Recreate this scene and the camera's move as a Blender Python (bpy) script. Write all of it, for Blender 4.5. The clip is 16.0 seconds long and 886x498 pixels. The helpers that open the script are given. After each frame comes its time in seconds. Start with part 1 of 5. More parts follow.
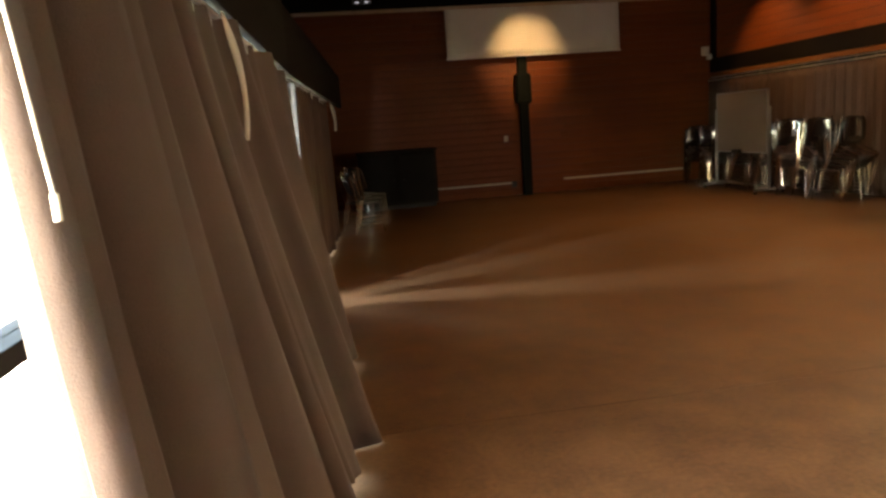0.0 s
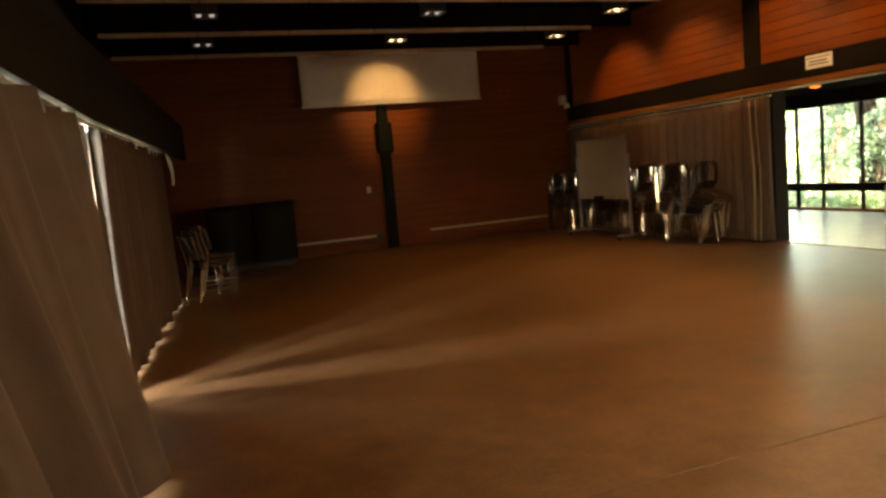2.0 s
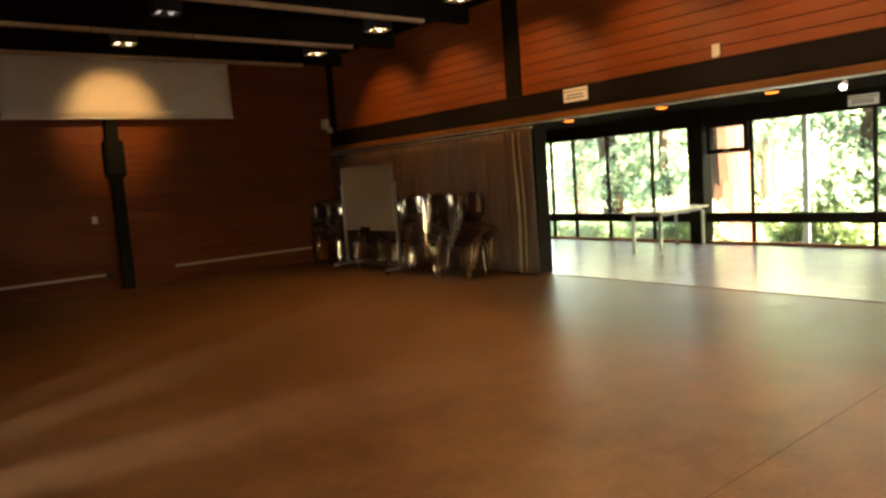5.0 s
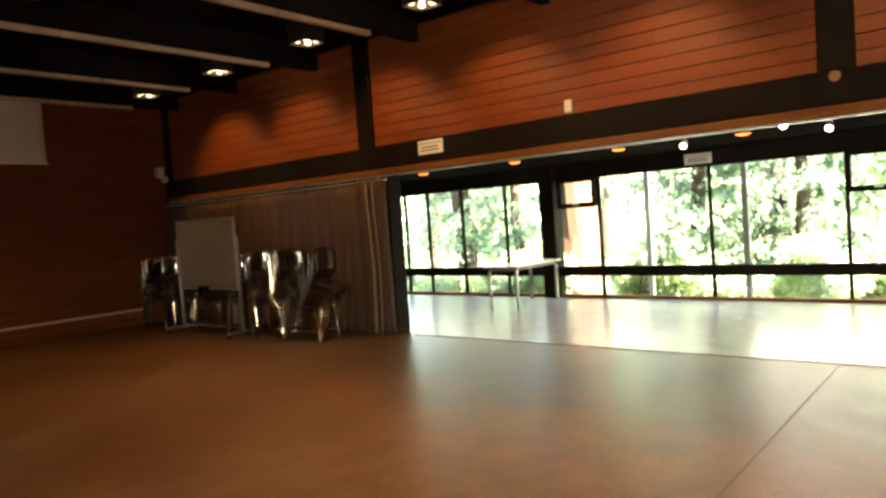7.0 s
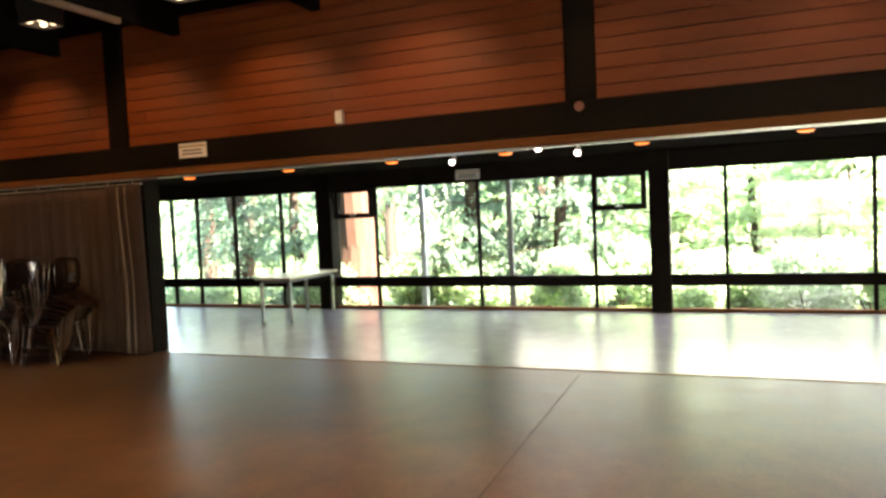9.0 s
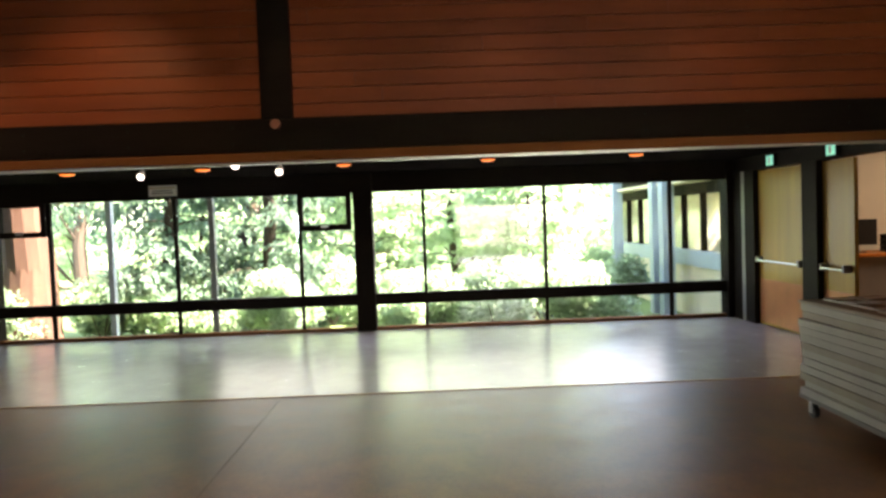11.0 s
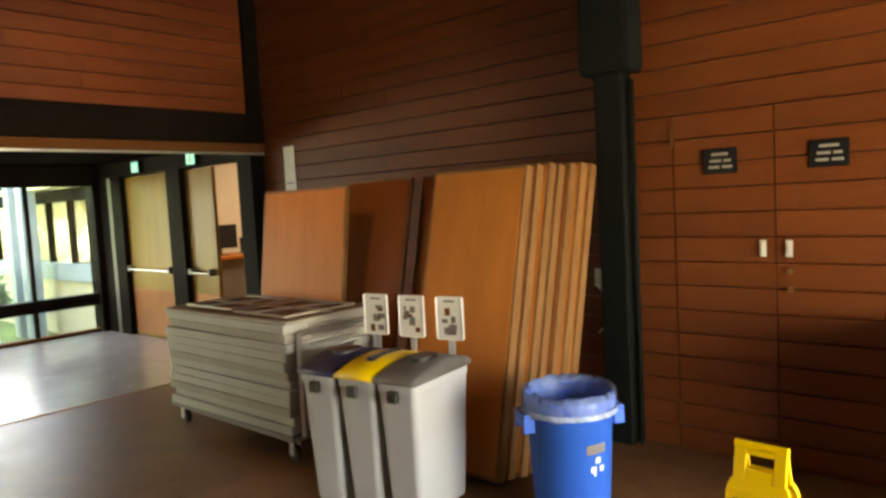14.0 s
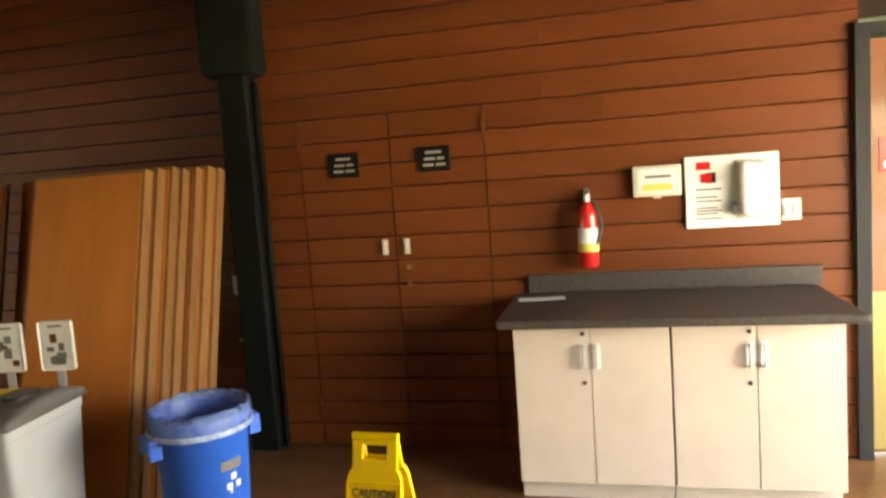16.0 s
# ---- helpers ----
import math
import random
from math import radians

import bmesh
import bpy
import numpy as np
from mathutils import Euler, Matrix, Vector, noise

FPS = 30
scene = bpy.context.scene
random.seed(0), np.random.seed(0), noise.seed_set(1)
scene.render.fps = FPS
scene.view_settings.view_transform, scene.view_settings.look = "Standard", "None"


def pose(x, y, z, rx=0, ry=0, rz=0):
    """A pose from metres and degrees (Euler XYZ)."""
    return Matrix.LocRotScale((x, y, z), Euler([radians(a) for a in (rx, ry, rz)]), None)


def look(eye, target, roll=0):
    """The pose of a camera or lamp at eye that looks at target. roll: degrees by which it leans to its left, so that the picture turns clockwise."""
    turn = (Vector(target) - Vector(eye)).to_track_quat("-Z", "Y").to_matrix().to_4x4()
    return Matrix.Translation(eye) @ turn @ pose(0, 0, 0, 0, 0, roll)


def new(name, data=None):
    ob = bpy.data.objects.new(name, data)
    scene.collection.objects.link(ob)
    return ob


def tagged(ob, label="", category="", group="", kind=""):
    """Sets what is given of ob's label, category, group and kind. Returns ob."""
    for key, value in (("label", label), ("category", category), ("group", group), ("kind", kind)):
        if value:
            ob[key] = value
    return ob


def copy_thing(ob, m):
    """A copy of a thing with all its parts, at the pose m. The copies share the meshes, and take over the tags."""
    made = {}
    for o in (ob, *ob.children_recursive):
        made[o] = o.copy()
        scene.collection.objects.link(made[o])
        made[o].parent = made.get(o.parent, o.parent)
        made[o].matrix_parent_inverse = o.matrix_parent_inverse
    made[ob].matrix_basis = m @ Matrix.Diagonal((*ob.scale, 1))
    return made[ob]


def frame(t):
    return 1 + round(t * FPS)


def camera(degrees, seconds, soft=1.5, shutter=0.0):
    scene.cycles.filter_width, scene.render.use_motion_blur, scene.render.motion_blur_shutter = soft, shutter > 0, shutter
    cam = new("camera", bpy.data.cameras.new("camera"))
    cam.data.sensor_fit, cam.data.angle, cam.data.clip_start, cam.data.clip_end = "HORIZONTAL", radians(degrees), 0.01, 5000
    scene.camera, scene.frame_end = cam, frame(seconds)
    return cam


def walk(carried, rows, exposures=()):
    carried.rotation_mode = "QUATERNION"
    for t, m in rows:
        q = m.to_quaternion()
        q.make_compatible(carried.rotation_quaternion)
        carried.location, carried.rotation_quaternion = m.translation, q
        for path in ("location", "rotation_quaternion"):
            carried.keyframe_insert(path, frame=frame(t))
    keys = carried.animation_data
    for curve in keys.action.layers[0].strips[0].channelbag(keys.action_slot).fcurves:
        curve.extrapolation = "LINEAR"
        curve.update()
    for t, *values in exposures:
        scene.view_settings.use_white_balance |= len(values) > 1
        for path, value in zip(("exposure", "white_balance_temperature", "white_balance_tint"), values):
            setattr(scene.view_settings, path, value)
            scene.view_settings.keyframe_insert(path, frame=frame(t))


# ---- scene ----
cam = camera(65.1, 16.0, soft=2.8)
PATH = [
    (0, (1.0, -0.929, 1.455), (1.292, 1.02, 1.117), -4.2),
    (0.5, (1.09, -0.779, 1.449), (1.411, 1.163, 1.094), -4.4),
    (1, (1.19, -0.6, 1.446), (1.499, 1.366, 1.245), -2.8),
    (1.5, (1.263, -0.4, 1.445), (1.661, 1.541, 1.175), -3.5),
    (2, (1.307, -0.185, 1.446), (1.968, 1.689, 1.219), -5.1),
    (2.5, (1.367, -0.032, 1.433), (2.069, 1.822, 1.17), -5.1),
    (3, (1.488, 0.1, 1.44), (2.12, 1.99, 1.268), -3.8),
    (3.5, (1.619, 0.253, 1.425), (2.39, 2.076, 1.138), -2.9),
    (4, (1.683, 0.446, 1.446), (2.744, 2.132, 1.276), -3.6),
    (4.2, (1.71, 0.506, 1.449), (2.824, 2.157, 1.265), -4.1),
    (6.3, (2.318, 1.013, 1.507), (3.766, 2.388, 1.397), -4.3),
    (6.5, (2.324, 1.070, 1.502), (3.815, 2.401, 1.429), -5.2),
    (7, (2.37, 1.118, 1.500), (3.914, 2.387, 1.412), -4.0),
    (7.5, (2.445, 1.118, 1.525), (4.084, 2.260, 1.437), -3.1),
    (8, (2.546, 1.074, 1.542), (4.251, 2.114, 1.443), -2.5),
    (8.2, (2.580, 1.056, 1.545), (4.318, 2.040, 1.446), -2.6),
    (10.3, (2.741, 1.023, 1.562), (4.717, 1.317, 1.464), -2.9),
    (10.5, (2.789, 0.997, 1.561), (4.776, 1.201, 1.47), -3.1),
    (11, (2.834, 0.88, 1.558), (4.832, 0.851, 1.475), -2.1),
    (11.5, (2.929, 0.826, 1.574), (4.913, 0.592, 1.476), -3.0),
    (12, (3.027, 0.764, 1.588), (4.944, 0.21, 1.454), -2.3),
    (12.5, (3.082, 0.698, 1.558), (4.876, -0.175, 1.434), -2.3),
    (13, (3.071, 0.688, 1.558), (4.718, -0.436, 1.405), -3.2),
    (13.5, (3.04, 0.658, 1.554), (4.504, -0.697, 1.407), -2.5),
    (14, (3.019, 0.637, 1.553), (4.333, -0.864, 1.412), -3.1),
    (14.5, (3.005, 0.633, 1.559), (4.202, -0.964, 1.417), -2.8),
    (15, (2.983, 0.583, 1.549), (3.954, -1.158, 1.393), -3.1),
    (15.5, (2.936, 0.543, 1.543), (3.655, -1.313, 1.352), -3.6),
    (16, (2.895, 0.516, 1.55), (3.371, -1.417, 1.359), -4.0),
]
EXPOSURE = [(0, 5.7, 7800, 13), (1, 5.6, 9000, 15), (2, 5.45, 10800, 18), (4.2, 5.45, 10400, 18), (7, 5.55, 8600, 18), (8.2, 5.3, 8000, 20), (10.3, 4.4, 7500, 22), (11, 4.38, 7500, 22), (12.5, 4.9, 7700, 20), (13.5, 5.15, 8600, 18), (15, 5.1, 8900, 17), (16, 4.92, 8900, 16)]
walk(cam, [(t, look(eye, target, roll)) for t, eye, target, roll in PATH], EXPOSURE)

# ---------------------------------------------------------------- world, sun and large lights
world = bpy.data.worlds.new("world")
scene.world = world
world.use_nodes = True
wn = world.node_tree.nodes
sky = wn.new("ShaderNodeTexSky")
sky.sky_type = "NISHITA"
sky.sun_disc = False
sky.sun_elevation = radians(54)
sky.sun_rotation = radians(190)
wn["Background"].inputs["Strength"].default_value = 0.15
world.node_tree.links.new(sky.outputs[0], wn["Background"].inputs["Color"])
sun = new("sun", bpy.data.lights.new("sun", "SUN"))
sun.data.energy, sun.data.angle, sun.data.color = 5.0, radians(0.6), (1, 0.95, 0.86)
sun.matrix_world = look((-5, -30, 42), (0, 0, 0))


def area_lamp(name, place, target, sx, sy, watts, colour):
    li = bpy.data.lights.new(name, "AREA")
    li.shape, li.size, li.size_y, li.energy, li.color = "RECTANGLE", sx, sy, watts, colour
    ob = new(name, li)
    ob.matrix_world = look(place, target)
    return ob


# sky light in the window openings: east glazing and the uncovered end of the west glazing
area_lamp("window_light_east", (13.2, 0.8, 1.25), (10.2, 0.8, -0.6), 6.8, 1.5, 5.4, (1.0, 0.98, 1.0))
area_lamp("window_light_east", (13.2, 8.6, 1.25), (10.2, 8.6, -0.6), 7.4, 1.5, 1.7, (0.90, 1.0, 0.92))
area_lamp("window_light_west", (0.02, -1.3, 1.4), (3.0, -0.8, 0.0), 2.7, 1.7, 7.2, (1.0, 0.93, 0.84))
for wy, ww, watts in ((5.42, 0.12, 5.0), (4.60, 0.10, 4.5), (4.10, 0.09, 3.5), (6.45, 0.35, 2.2)):
    area_lamp("window_light_behind_curtain", (-0.7, wy, 1.2), (0.74, 5.26, 0.5), ww, 1.6, watts, (0.62, 0.80, 1.0))


def spot_lamp(place, target, watts, colour, degrees, blend=0.6, size=0.05):
    li = bpy.data.lights.new("ceiling_spot", "SPOT")
    li.energy, li.color, li.spot_size, li.spot_blend, li.shadow_soft_size = watts, colour, radians(degrees), blend, size
    ob = new("ceiling_spot", li)
    ob.matrix_world = look(place, target)
    return ob


WARM = (1.0, 0.62, 0.30)
LAMP_Y = [10.95, 9.1, 7.3, 5.55, 3.75, 2.0, 0.2, -1.6]
DOWN = [1.2, 2.4, 3.6, 4.6, 5.4, 5.4, 2.6, 0.4]
for ly, watts in zip(LAMP_Y, DOWN):
    spot_lamp((7.7, ly, 3.56), (9.1, ly, 2.3 if ly > 3 else 2.1), 2.0 if ly > 3 else 0.68, WARM, 84 if ly > 3 else 74, 0.7)
    spot_lamp((7.6, ly, 3.56), (5.9 if ly > 6 else 4.1, ly, 0), watts, WARM, 96, 0.9)
# the last lamp of the row shines on the leaning tabletops
spot_lamp((7.65, -1.6, 3.56), (7.1, -2.8, 1.0), 1.7, WARM, 54, 0.9)
spot_lamp((4.95, 11.05, 3.56), (5.0, 12.85, 2.80), 3.6, (1.0, 0.66, 0.30), 52, 0.8)
spot_lamp((4.85, 11.05, 3.56), (4.9, 12.2, 0), 0.4, (1.0, 0.66, 0.32), 70, 0.9)

# ---------------------------------------------------------------- helpers


def part(name, bm, mat, parent=None, label="", smooth=False):
    """Links a bmesh as one mesh object under a thing."""
    me = bpy.data.meshes.new(name)
    if smooth:
        for fc in bm.faces:
            fc.smooth = True
    bm.to_mesh(me)
    bm.free()
    me.materials.append(mat)
    ob = new(name, me)
    if parent:
        ob.parent = parent
    if label:
        tagged(ob, label)
    return ob


def thing(name, place, label, category, group="", rz=0, kind=""):
    ob = new(name)
    ob.empty_display_size = 0.1
    ob.matrix_world = pose(*place, 0, 0, rz)
    return tagged(ob, label, category, group, kind)


def box(bm, x0, x1, y0, y1, z0, z1, bev=0.0, m=None):
    r = bmesh.ops.create_cube(bm, size=1)
    vs = r["verts"]
    for v in vs:
        v.co = Vector(((x0 + x1) / 2 + v.co.x * (x1 - x0), (y0 + y1) / 2 + v.co.y * (y1 - y0), (z0 + z1) / 2 + v.co.z * (z1 - z0)))
    if bev > 0:
        es = list({e for v in vs for e in v.link_edges})
        r = bmesh.ops.bevel(bm, geom=es, offset=bev, segments=2, affect="EDGES", profile=0.5)
        vs = list({v for fc in r["faces"] for v in fc.verts} | {v for v in vs if v.is_valid})
    if m is not None:
        bmesh.ops.transform(bm, matrix=m, verts=vs)
    return vs


def cbox(x0, x1, y0, y1, z0, z1, bev=0.0):
    bm = bmesh.new()
    box(bm, x0, x1, y0, y1, z0, z1, bev)
    return bm


def rod(bm, a, b, r, seg=10, r2=None):
    a, b = Vector(a), Vector(b)
    d = b - a
    m = Matrix.Translation((a + b) / 2) @ d.to_track_quat("Z", "Y").to_matrix().to_4x4()
    return bmesh.ops.create_cone(bm, cap_ends=True, segments=seg, radius1=r, radius2=r if r2 is None else r2, depth=d.length, matrix=m)["verts"]


def lathe(bm, profile, seg=32, cx=0, cy=0):
    rings = []
    for r, z in profile:
        rings.append([bm.verts.new((cx + r * math.cos(2 * math.pi * i / seg), cy + r * math.sin(2 * math.pi * i / seg), z)) for i in range(seg)])
    for a, b in zip(rings, rings[1:]):
        for i in range(seg):
            j = (i + 1) % seg
            bm.faces.new((a[i], a[j], b[j], b[i]))
    return rings


def setting(name, bm, mat, label, category):
    return tagged(part(name, bm, mat), label, category, kind="structure")


def text_part(name, words, size, mat, parent, m, align="CENTER"):
    cu = bpy.data.curves.new(name, "FONT")
    cu.body, cu.size, cu.extrude, cu.align_x, cu.align_y = words, size, 0.0008, align, "CENTER"
    ob = new(name, cu)
    bpy.context.view_layer.update()
    me = bpy.data.meshes.new_from_object(ob.evaluated_get(bpy.context.evaluated_depsgraph_get()))
    bpy.data.objects.remove(ob)
    me.materials.append(mat)
    t = new(name, me)
    t.parent = parent
    t.matrix_local = m
    return t


# ---------------------------------------------------------------- materials


def material(name, colour, rough=0.5, metal=0.0, vary=0.25, scale=3.0, bump=0.1, bscale=40.0, spec=0.5, rand=0.0, stretch=(1, 1, 1), tint=None, coat=0.0):
    """A base colour varied by two noises and by object, with fine relief."""
    ma = bpy.data.materials.new(name)
    ma.use_nodes = True
    nt = ma.node_tree
    b = nt.nodes["Principled BSDF"]
    b.inputs["Roughness"].default_value = rough
    b.inputs["Metallic"].default_value = metal
    b.inputs["Specular IOR Level"].default_value = spec
    b.inputs["Coat Weight"].default_value = coat
    co = nt.nodes.new("ShaderNodeTexCoord")
    mp = nt.nodes.new("ShaderNodeMapping")
    mp.inputs["Scale"].default_value = stretch
    nt.links.new(co.outputs["Object"], mp.inputs["Vector"])
    n1 = nt.nodes.new("ShaderNodeTexNoise")
    n1.inputs["Scale"].default_value = scale
    n1.inputs["Detail"].default_value = 5
    n2 = nt.nodes.new("ShaderNodeTexNoise")
    n2.inputs["Scale"].default_value = bscale
    n2.inputs["Detail"].default_value = 4
    for n in (n1, n2):
        nt.links.new(mp.outputs[0], n.inputs["Vector"])
    add = nt.nodes.new("ShaderNodeMath")
    add.operation = "MULTIPLY_ADD"
    add.inputs[1].default_value = 0.35
    nt.links.new(n2.outputs[0], add.inputs[0])
    nt.links.new(n1.outputs[0], add.inputs[2])
    last = add.outputs[0]
    if rand:
        oi = nt.nodes.new("ShaderNodeObjectInfo")
        ad2 = nt.nodes.new("ShaderNodeMath")
        ad2.operation = "MULTIPLY_ADD"
        ad2.inputs[1].default_value = rand
        nt.links.new(oi.outputs["Random"], ad2.inputs[0])
        nt.links.new(last, ad2.inputs[2])
        last = ad2.outputs[0]
    ramp = nt.nodes.new("ShaderNodeValToRGB")
    c = Vector(colour)
    t = Vector(tint) if tint else c
    lo, hi = c * (1 - vary), t * (1 + vary)
    ramp.color_ramp.elements[0].position = 0.35
    ramp.color_ramp.elements[1].position = 0.95 + rand * 0.6
    ramp.color_ramp.elements[0].color = (*lo, 1)
    ramp.color_ramp.elements[1].color = (min(hi[0], 1), min(hi[1], 1), min(hi[2], 1), 1)
    nt.links.new(last, ramp.inputs[0])
    nt.links.new(ramp.outputs[0], b.inputs["Base Color"])
    if bump:
        bp = nt.nodes.new("ShaderNodeBump")
        bp.inputs["Strength"].default_value = bump
        bp.inputs["Distance"].default_value = 0.01
        nt.links.new(n2.outputs[0], bp.inputs["Height"])
        nt.links.new(bp.outputs[0], b.inputs["Normal"])
    rr = nt.nodes.new("ShaderNodeMapRange")
    rr.inputs["To Min"].default_value = max(rough - 0.08, 0.03)
    rr.inputs["To Max"].default_value = min(rough + 0.1, 1)
    nt.links.new(n1.outputs[0], rr.inputs["Value"])
    nt.links.new(rr.outputs[0], b.inputs["Roughness"])
    return ma


def glowing(name, colour, strength):
    ma = bpy.data.materials.new(name)
    ma.use_nodes = True
    b = ma.node_tree.nodes["Principled BSDF"]
    b.inputs["Base Color"].default_value = (*colour, 1)
    b.inputs["Emission Color"].default_value = (*colour, 1)
    b.inputs["Emission Strength"].default_value = strength
    return ma


def glass(name, colour=(0.93, 0.97, 0.95), rough=0.0):
    ma = bpy.data.materials.new(name)
    ma.use_nodes = True
    nt = ma.node_tree
    tr = nt.nodes.new("ShaderNodeBsdfTransparent")
    tr.inputs[0].default_value = (*colour, 1)
    gl = nt.nodes.new("ShaderNodeBsdfGlossy")
    gl.inputs["Roughness"].default_value = rough
    mx = nt.nodes.new("ShaderNodeMixShader")
    lw = nt.nodes.new("ShaderNodeLayerWeight")
    lw.inputs[0].default_value = 0.5
    pw = nt.nodes.new("ShaderNodeMath")
    pw.operation = "POWER"
    pw.inputs[1].default_value = 5.0
    ma5 = nt.nodes.new("ShaderNodeMath")
    ma5.operation = "MULTIPLY_ADD"
    ma5.inputs[1].default_value, ma5.inputs[2].default_value = 0.9, 0.04
    nt.links.new(lw.outputs["Facing"], pw.inputs[0])
    nt.links.new(pw.outputs[0], ma5.inputs[0])
    nt.links.new(ma5.outputs[0], mx.inputs[0])
    nt.links.new(tr.outputs[0], mx.inputs[1])
    nt.links.new(gl.outputs[0], mx.inputs[2])
    nt.links.new(mx.outputs[0], nt.nodes["Material Output"].inputs["Surface"])
    return ma



def concrete(name, dark, light, rough, relief=0.14, gloss=0.19):
    """Sealed concrete: broad clouds, blotches, fine aggregate and scuffed gloss."""
    ma = bpy.data.materials.new(name)
    ma.use_nodes = True
    nt = ma.node_tree
    b = nt.nodes["Principled BSDF"]
    co = nt.nodes.new("ShaderNodeTexCoord")
    ns = []
    for sc, det in ((0.55, 4), (3.5, 6), (38.0, 5), (140.0, 2)):
        n = nt.nodes.new("ShaderNodeTexNoise")
        n.inputs["Scale"].default_value = sc
        n.inputs["Detail"].default_value = det
        n.inputs["Roughness"].default_value = 0.62
        nt.links.new(co.outputs["Object"], n.inputs["Vector"])
        ns.append(n)

    def madd(a, k, c):
        m = nt.nodes.new("ShaderNodeMath")
        m.operation = "MULTIPLY_ADD"
        m.inputs[1].default_value = k
        nt.links.new(a, m.inputs[0])
        if isinstance(c, float):
            m.inputs[2].default_value = c
        else:
            nt.links.new(c, m.inputs[2])
        return m.outputs[0]

    s = madd(ns[0].outputs[0], 0.45, -0.28)
    s = madd(ns[1].outputs[0], 0.65, s)
    s = madd(ns[2].outputs[0], 0.45, s)
    rp = nt.nodes.new("ShaderNodeValToRGB")
    rp.color_ramp.elements[0].position, rp.color_ramp.elements[1].position = 0.32, 0.65
    rp.color_ramp.elements[0].color, rp.color_ramp.elements[1].color = (*dark, 1), (*light, 1)
    nt.links.new(s, rp.inputs[0])
    nt.links.new(rp.outputs[0], b.inputs["Base Color"])
    b.inputs["Specular IOR Level"].default_value = gloss
    k = 0.24 if relief else 0.05
    g = madd(ns[1].outputs[0], k, rough - k / 2)
    g = madd(ns[2].outputs[0], k / 2, g)
    nt.links.new(g, b.inputs["Roughness"])
    bp = nt.nodes.new("ShaderNodeBump")
    bp.inputs["Strength"].default_value = relief
    bp.inputs["Distance"].default_value = 0.012
    h = madd(ns[3].outputs[0], 0.4, ns[2].outputs[0])
    nt.links.new(h, bp.inputs["Height"])
    if relief:
        nt.links.new(bp.outputs[0], b.inputs["Normal"])
    return ma


M_BOARD = material("stained_cedar_board", (0.145, 0.032, 0.0075), 0.5, spec=0.25, vary=0.3, scale=2.2, bump=0.12, bscale=30, rand=0.25, stretch=(0.25, 0.25, 3))
M_BOARD_S = material("stained_cedar_board_long_x", (0.132, 0.032, 0.007), 0.5, spec=0.25, vary=0.3, scale=2.2, bump=0.12, bscale=30, rand=0.25, stretch=(0.25, 3, 3))
M_BACK = material("wall_backing", (0.03, 0.014, 0.008), 0.8)
M_DARK = material("dark_stained_timber", (0.010, 0.007, 0.005), 0.65, spec=0.06, vary=0.35, scale=3, bump=0.15, bscale=25, stretch=(1, 0.15, 1))
M_POST = material("dark_green_black_steel", (0.006, 0.008, 0.006), 0.75, vary=0.3, spec=0.12)
M_BEAMTRIM = material("fir_trim", (0.15, 0.055, 0.018), 0.7, spec=0.08, vary=0.25, stretch=(1, 0.2, 3))
M_CEIL = material("black_ceiling_board", (0.010, 0.009, 0.008), 0.9, vary=0.2, spec=0.0)
M_BATTEN = material("pale_batten", (0.42, 0.30, 0.20), 0.6, vary=0.2)
M_FLOOR = concrete("sealed_brown_concrete", (0.094, 0.044, 0.020), (0.215, 0.106, 0.048), 0.31)
M_FLOOR2 = concrete("polished_grey_concrete", (0.225, 0.195, 0.182), (0.29, 0.25, 0.24), 0.25, 0.0, 0.5)
M_METAL = material("brushed_aluminium", (0.55, 0.55, 0.53), 0.35, 0.9, vary=0.1)
M_TRACK = material("worn_brass_track", (0.26, 0.13, 0.055), 0.45, 0.5, vary=0.4, scale=6)
M_GLASS = glass("window_glass")
M_WHITE = material("white_paint", (0.75, 0.74, 0.72), 0.5, vary=0.05)
M_SCREEN = material("projection_screen", (0.62, 0.58, 0.52), 0.8, vary=0.05)

# ---------------------------------------------------------------- setting
E, W, N, S, S2, WX = 9.1, 12.92, 13.05, -3.30, -3.59, 0.35
CEIL = 3.95

setting("floor", cbox(WX - 0.3, E, S2 - 0.2, N + 0.2, -0.2, 0), M_FLOOR, "brown sealed concrete floor of the hall, worn and softly shiny", "floor")
setting("floor_annex", cbox(E + 0.03, W + 0.15, S2 - 0.2, N + 0.2, -0.2, 0), M_FLOOR2, "pale polished concrete floor beside the windows", "floor")
setting("threshold_trim", cbox(E, E + 0.03, S2 - 0.2, N + 0.2, -0.1, 0.006), M_TRACK, "thin worn brass floor track between the two floors", "trim")
setting("ceiling", cbox(WX - 0.3, E + 0.3, S2 - 0.3, N + 0.3, CEIL, CEIL + 0.2), M_CEIL, "black ceiling of the hall", "ceiling")
setting("ceiling_annex", cbox(E + 0.2, W + 0.15, S2 - 0.2, N + 0.2, 2.27, 2.4), M_CEIL, "low dark timber ceiling over the window aisle", "ceiling")


def board_wall(name, x0, x1, y0, y1, z0, z1, axis, face, mat, label, step=0.14):
    """A wall core with lapped boards on one face; face is +1 or -1 along the other axis."""
    core = setting(name, cbox(x0, x1, y0, y1, z0, z1), M_BACK, label, "wall")
    return core, axis, face, mat, step, (x0, x1, y0, y1, z0, z1)


